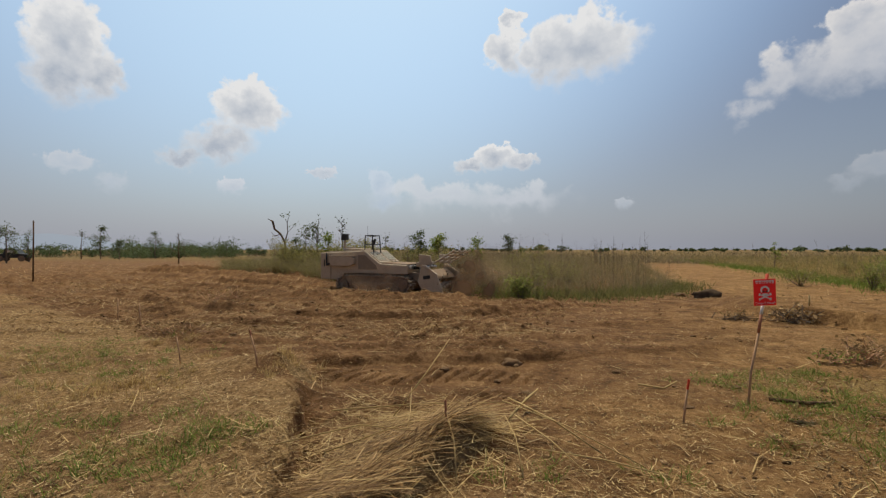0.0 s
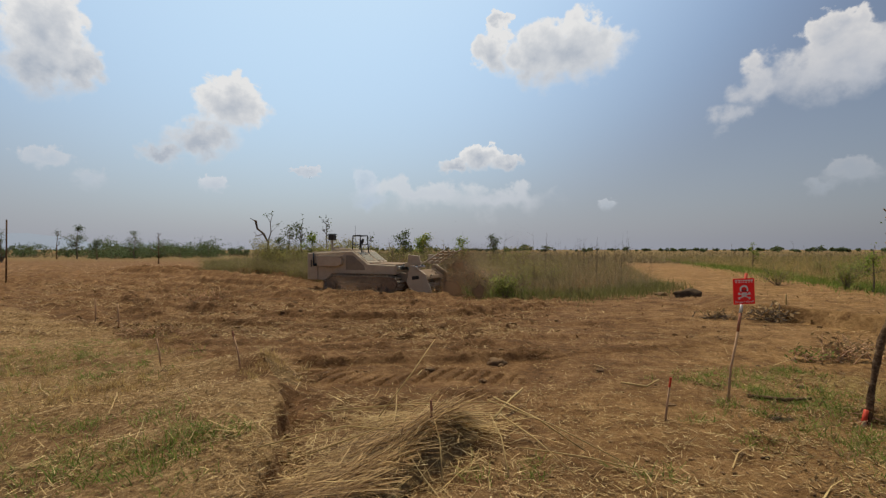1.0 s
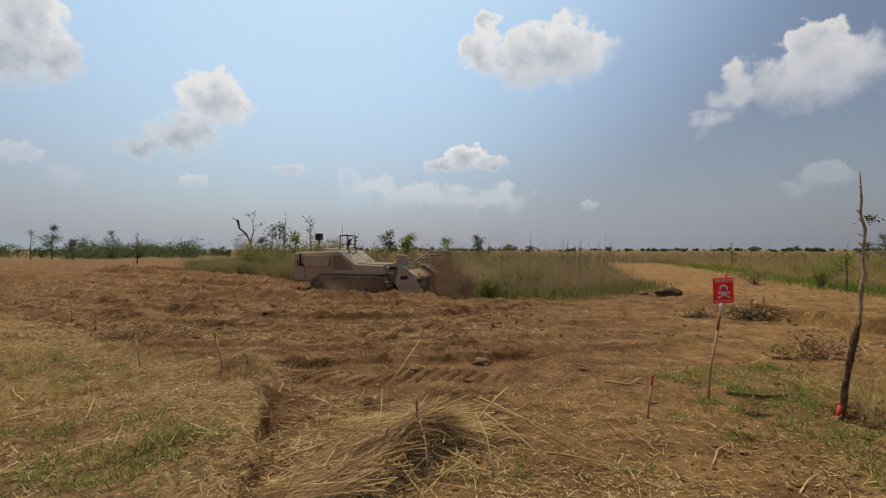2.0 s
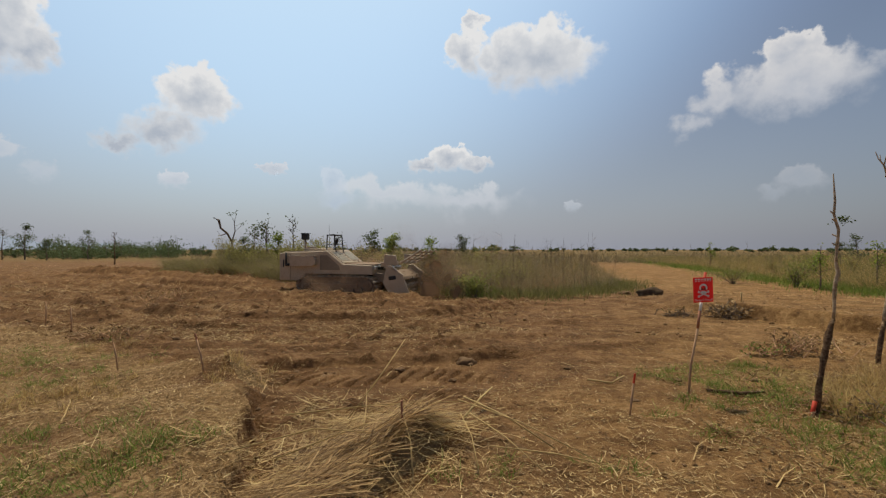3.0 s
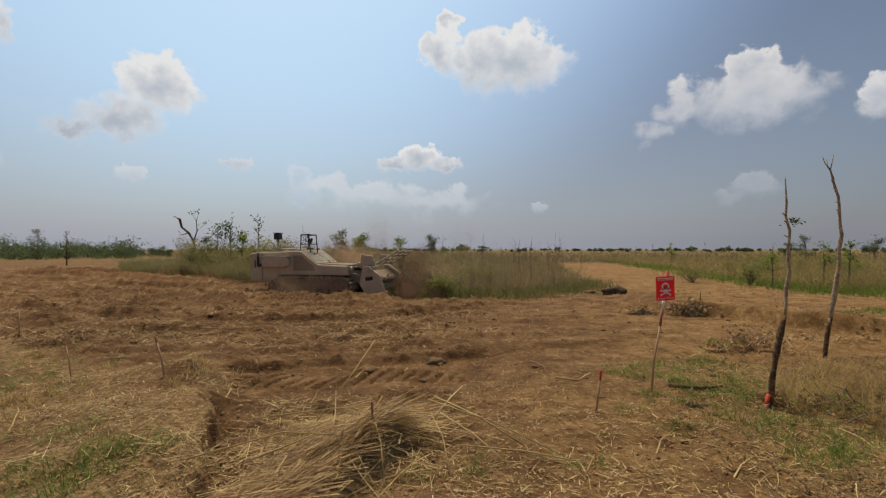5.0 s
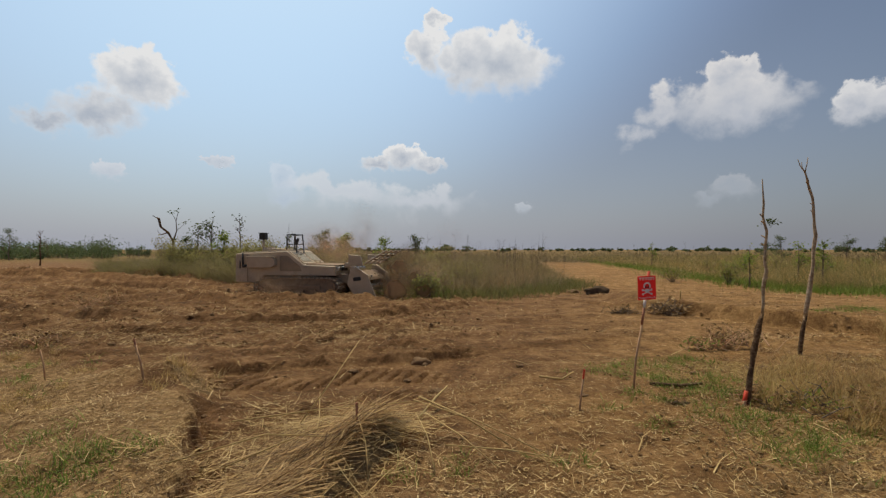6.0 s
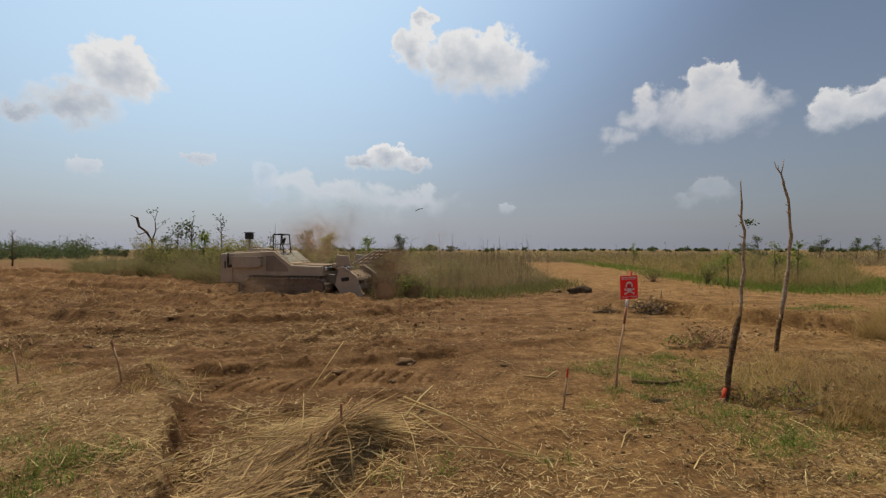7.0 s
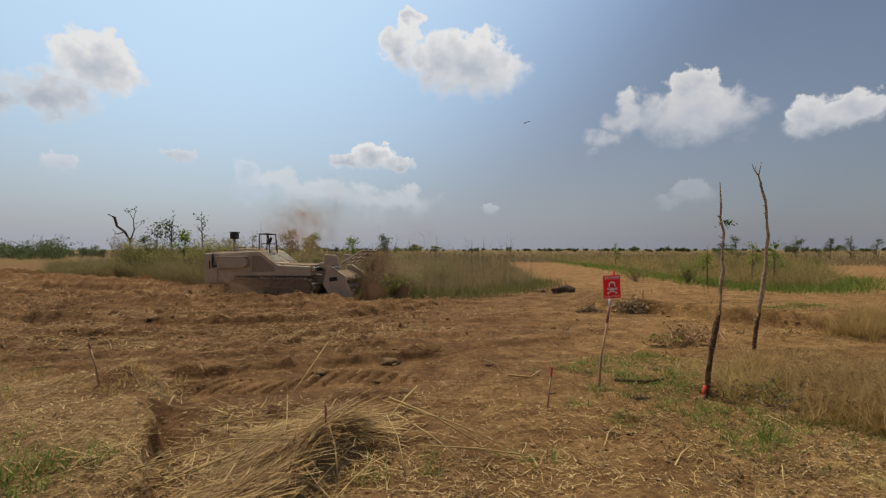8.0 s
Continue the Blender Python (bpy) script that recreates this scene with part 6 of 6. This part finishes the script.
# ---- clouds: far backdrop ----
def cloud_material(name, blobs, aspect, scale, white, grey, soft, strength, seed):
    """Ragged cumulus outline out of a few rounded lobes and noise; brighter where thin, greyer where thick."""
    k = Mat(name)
    uv = k.t.nodes.new("ShaderNodeUVMap").outputs[0]
    sx = k.t.nodes.new("ShaderNodeVectorMath")
    sx.operation = "ADD"
    k.link(uv, sx.inputs[0])
    sx.inputs[1].default_value = (seed * 3.7, seed * 1.3, 0)
    n1 = k.n("TexNoise", Scale=scale * 0.9, Detail=7.0, Roughness=0.56)
    k.link(sx.outputs[0], n1.inputs["Vector"])
    n2 = k.n("TexNoise", Scale=scale * 1.1, Detail=5.0, Roughness=0.55)
    k.link(sx.outputs[0], n2.inputs["Vector"])
    # lobes in bent coordinates give billows
    bend = k.t.nodes.new("ShaderNodeVectorMath")
    bend.operation = "MULTIPLY_ADD"
    k.link(n1.outputs["Color"], bend.inputs[0])
    bend.inputs[1].default_value = (2.6 / scale, 2.6 / scale, 0)
    k.link(uv, bend.inputs[2])
    d = None
    for cx, cy, rx, ry in blobs:
        s = k.t.nodes.new("ShaderNodeVectorMath")
        s.operation = "SUBTRACT"
        k.link(bend.outputs[0], s.inputs[0])
        s.inputs[1].default_value = (cx + 1.3 / scale, cy + 1.3 / scale, 0)
        q = k.t.nodes.new("ShaderNodeVectorMath")
        q.operation = "MULTIPLY"
        k.link(s.outputs[0], q.inputs[0])
        q.inputs[1].default_value = (1 / rx, 1 / ry, 0)
        l = k.t.nodes.new("ShaderNodeVectorMath")
        l.operation = "LENGTH"
        k.link(q.outputs[0], l.inputs[0])
        e = k.math("SUBTRACT", 1.0, l.outputs["Value"])
        d = e if d is None else k.math("SMOOTH_MAX", d, e, 0.45)
    dens = k.math("MULTIPLY_ADD", d, 1.15, 0.10)
    a = k.t.nodes.new("ShaderNodeMapRange")
    a.interpolation_type = "SMOOTHSTEP"
    a.inputs["From Min"].default_value = 0.0
    a.inputs["To Max"].default_value = strength
    k.link(dens, a.inputs["Value"])
    sep = k.t.nodes.new("ShaderNodeSeparateXYZ")
    k.link(uv, sep.inputs[0])
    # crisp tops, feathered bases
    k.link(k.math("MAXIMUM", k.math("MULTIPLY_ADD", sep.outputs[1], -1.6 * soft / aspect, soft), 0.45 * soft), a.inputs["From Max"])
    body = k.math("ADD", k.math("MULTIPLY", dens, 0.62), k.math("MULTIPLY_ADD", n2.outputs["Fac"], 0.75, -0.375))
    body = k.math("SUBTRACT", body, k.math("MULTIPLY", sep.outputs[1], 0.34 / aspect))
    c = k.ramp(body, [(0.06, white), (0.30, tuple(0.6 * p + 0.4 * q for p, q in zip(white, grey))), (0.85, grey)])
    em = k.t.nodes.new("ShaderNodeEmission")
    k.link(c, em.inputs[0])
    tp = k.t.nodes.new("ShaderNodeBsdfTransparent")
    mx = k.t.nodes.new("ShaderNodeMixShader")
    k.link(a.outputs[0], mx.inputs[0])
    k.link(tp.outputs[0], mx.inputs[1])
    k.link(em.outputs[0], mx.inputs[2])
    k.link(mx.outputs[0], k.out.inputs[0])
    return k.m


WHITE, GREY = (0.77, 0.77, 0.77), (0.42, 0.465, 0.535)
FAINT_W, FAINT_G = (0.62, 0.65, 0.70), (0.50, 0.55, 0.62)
CLOUD_FAR = 2600.0


def cloud(blobs, seed, label, white=WHITE, grey=GREY, soft=0.48, strength=1.0, scale=None):
    """A cloud far behind everything; its lobes in degrees: place across, place up, half width, half height."""
    wide = 1.45 * max(abs(b[0]) + b[2] for b in blobs)
    tall = 1.45 * max(abs(b[1]) + b[3] for b in blobs)
    scale = scale or 1.6 / max(b[2] for b in blobs) ** 0.75
    step = CLOUD_FAR * math.tan(radians(1))
    n = 8
    verts, faces, uvs = [], [], []
    for j in range(n + 1):
        for i in range(n + 1):
            u, v = (2 * i / n - 1) * wide, (2 * j / n - 1) * tall
            verts.append((u * step, v * step, -0.02 * step * (u * u + v * v) / wide))
            uvs.append((u, v))
    for j in range(n):
        for i in range(n):
            a = j * (n + 1) + i
            faces.append((a, a + 1, a + n + 2, a + n + 1))
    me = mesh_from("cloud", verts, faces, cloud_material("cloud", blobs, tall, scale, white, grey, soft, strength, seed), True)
    lay = me.uv_layers.new(name="sky")
    for lp in me.loops:
        lay.data[lp.index].uv = uvs[lp.vertex_index]
    return tagged(new("cloud", me), label, "cloud", kind="structure")


def sky_pose(az, el, roll):
    d = Vector((math.sin(radians(az)) * math.cos(radians(el)), math.cos(radians(az)) * math.cos(radians(el)), math.sin(radians(el)))) * CLOUD_FAR
    eye = Vector((0, 0, EYE))
    q = (-d).to_track_quat("Z", "Y").to_matrix().to_4x4()
    return Matrix.Translation(eye + d) @ q @ pose(0, 0, 0, 0, 0, roll)


CLOUDS = []


def drift(ob, rows):
    CLOUDS.append((ob, rows))


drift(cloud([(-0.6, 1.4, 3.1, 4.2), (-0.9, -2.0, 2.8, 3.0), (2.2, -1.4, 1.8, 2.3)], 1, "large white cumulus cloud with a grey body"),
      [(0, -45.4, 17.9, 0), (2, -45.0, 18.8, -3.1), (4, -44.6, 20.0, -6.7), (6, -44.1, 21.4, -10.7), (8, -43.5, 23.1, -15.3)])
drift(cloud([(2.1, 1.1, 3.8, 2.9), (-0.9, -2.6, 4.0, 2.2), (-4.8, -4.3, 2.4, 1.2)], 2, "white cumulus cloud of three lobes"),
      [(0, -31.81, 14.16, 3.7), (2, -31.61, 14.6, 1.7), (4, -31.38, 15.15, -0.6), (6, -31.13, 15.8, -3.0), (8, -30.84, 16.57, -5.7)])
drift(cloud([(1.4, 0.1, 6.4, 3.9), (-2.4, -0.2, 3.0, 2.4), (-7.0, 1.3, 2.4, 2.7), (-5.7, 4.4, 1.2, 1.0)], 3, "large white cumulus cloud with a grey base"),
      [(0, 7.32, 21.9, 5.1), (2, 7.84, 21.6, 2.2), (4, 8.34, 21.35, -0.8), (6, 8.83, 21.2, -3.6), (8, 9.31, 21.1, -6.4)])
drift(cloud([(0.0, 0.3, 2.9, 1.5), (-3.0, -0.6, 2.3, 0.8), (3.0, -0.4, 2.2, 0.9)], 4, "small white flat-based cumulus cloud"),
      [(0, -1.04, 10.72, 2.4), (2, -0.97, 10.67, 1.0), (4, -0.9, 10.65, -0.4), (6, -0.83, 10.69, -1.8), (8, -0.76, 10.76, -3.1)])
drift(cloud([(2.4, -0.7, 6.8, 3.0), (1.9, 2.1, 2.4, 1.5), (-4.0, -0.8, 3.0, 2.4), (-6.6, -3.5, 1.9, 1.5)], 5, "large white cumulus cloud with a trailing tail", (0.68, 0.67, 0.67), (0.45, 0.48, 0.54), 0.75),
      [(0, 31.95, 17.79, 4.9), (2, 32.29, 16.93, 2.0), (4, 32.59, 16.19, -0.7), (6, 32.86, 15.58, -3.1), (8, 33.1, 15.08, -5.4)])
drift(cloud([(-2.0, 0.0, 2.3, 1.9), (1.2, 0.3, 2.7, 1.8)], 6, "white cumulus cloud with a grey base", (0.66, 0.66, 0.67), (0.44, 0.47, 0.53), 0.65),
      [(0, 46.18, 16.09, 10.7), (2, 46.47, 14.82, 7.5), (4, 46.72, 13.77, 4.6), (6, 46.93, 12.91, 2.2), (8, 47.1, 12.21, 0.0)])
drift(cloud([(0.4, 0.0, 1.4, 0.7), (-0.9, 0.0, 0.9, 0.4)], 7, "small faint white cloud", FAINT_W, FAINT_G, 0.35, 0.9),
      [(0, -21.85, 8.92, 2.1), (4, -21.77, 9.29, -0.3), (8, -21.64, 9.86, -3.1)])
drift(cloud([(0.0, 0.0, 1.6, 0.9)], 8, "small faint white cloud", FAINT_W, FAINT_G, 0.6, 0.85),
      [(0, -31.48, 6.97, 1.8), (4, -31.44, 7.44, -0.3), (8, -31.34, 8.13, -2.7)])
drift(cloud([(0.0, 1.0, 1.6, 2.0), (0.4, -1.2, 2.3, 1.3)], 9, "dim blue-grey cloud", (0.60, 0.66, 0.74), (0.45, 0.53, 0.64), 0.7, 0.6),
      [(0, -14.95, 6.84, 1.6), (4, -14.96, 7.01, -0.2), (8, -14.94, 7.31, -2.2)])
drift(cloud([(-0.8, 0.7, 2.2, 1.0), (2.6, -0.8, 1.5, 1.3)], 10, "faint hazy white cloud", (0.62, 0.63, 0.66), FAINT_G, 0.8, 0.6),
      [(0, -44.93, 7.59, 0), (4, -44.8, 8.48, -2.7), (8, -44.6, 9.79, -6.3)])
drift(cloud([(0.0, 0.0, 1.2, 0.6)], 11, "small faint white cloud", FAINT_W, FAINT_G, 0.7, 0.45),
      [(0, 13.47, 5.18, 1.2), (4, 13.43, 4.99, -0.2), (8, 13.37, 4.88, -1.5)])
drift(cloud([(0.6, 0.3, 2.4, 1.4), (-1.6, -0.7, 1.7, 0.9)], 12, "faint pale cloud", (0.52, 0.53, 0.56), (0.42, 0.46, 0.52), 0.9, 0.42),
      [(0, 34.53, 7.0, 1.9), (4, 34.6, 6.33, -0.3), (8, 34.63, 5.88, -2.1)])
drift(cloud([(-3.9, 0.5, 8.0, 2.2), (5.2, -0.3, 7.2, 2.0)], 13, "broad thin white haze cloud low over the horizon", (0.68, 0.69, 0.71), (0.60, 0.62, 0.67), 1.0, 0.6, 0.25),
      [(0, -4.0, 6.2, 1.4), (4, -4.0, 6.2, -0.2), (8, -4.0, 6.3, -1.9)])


def motions():
    """All that moves."""
    for ob, rows in CLOUDS:
        walk(ob, [(t, sky_pose(az, el, roll)) for t, az, el, roll in rows])
    HEADING = -14
    head = math.radians(HEADING)

    def spot(t, ahead=0.0, side=0.0, up=0.0, tip=0.0):
        f = t / 8.0
        x, y = -4.42 + 1.12 * f, 17.4 - 0.6 * f
        x += math.cos(head) * ahead - math.sin(head) * side
        y += math.sin(head) * ahead + math.cos(head) * side
        return x, y, up

    times = [k * 0.5 for k in range(17)]
    rng = random.Random(4)
    walk(machine, [(t, pose(*spot(t, 0, 0, -0.02 + 0.006 * math.sin(t * 5)), 0, 0.4 * math.sin(t * 3.1), HEADING)) for t in times])
    spin = [k * 0.05 for k in range(161)]
    walk(rotor, [(t, pose(2.26, 0, 0.34, 0, 620 * t, 0)) for t in spin])
    walk(torn, [(t, pose(*spot(t, 3.1, -0.7, -0.02), 0, 4 * math.sin(7 * t), HEADING + 5 * math.sin(5 * t))) for t in times])
    walk(soil_spray, [(t, pose(*spot(t, 2.95, -0.2, 0.0), 0, 3 * math.sin(9 * t), HEADING + 6 * math.sin(6.3 * t))) for t in times])
    quick = [k * 0.1 for k in range(81)]
    walk(clod_spray, [(t, pose(*spot(t, 2.9, 0, 0.1 + 0.12 * math.sin(21 * t)), 0, 14 * math.sin(17 * t), HEADING + 12 * math.sin(13 * t))) for t in quick])
    walk(dust_plume, [(t, pose(*spot(t, 1.2 - 0.12 * t, 0.9, 0.5 + 0.19 * t), 0, 2 * t, HEADING)) for t in times])
    walk(dust_high, [(t, pose(*spot(t, 1.6 - 0.16 * t, 1.4, -1.1 + 0.50 * t), 0, -12 + 2 * t, HEADING)) for t in times])
    walk(dust_side, [(t, pose(*spot(t, 4.4 - 0.05 * t, 0.4, 0.75 + 0.03 * t), 0, 6 - 1.5 * t, HEADING)) for t in times])
    walk(dust_low, [(t, pose(*spot(t, -0.2 - 0.1 * t, -1.45, 0.15 + 0.03 * t), 0, 0, HEADING)) for t in times])
    # a stalk thrown out of the flail in a high arc near the end
    thrown = [(6.85, 0.1, 15.9, 1.5, 0), (7.0, 0.76, 16.0, 2.95, -20), (7.2, 2.22, 16.0, 4.5, 40), (7.5, 3.58, 16.0, 5.6, 8), (7.8, 4.62, 16.0, 6.08, 58), (8.0, 5.04, 16.0, 6.03, -22)]
    walk(twig, [(t, pose(*spot(t, 2.9, 0, 0.12), 0, 0, 20)) for t in (0, 2, 4, 6, 6.7)] + [(t, pose(x, y, z, 0, turn, 20)) for t, x, y, z, turn in thrown])


motions()
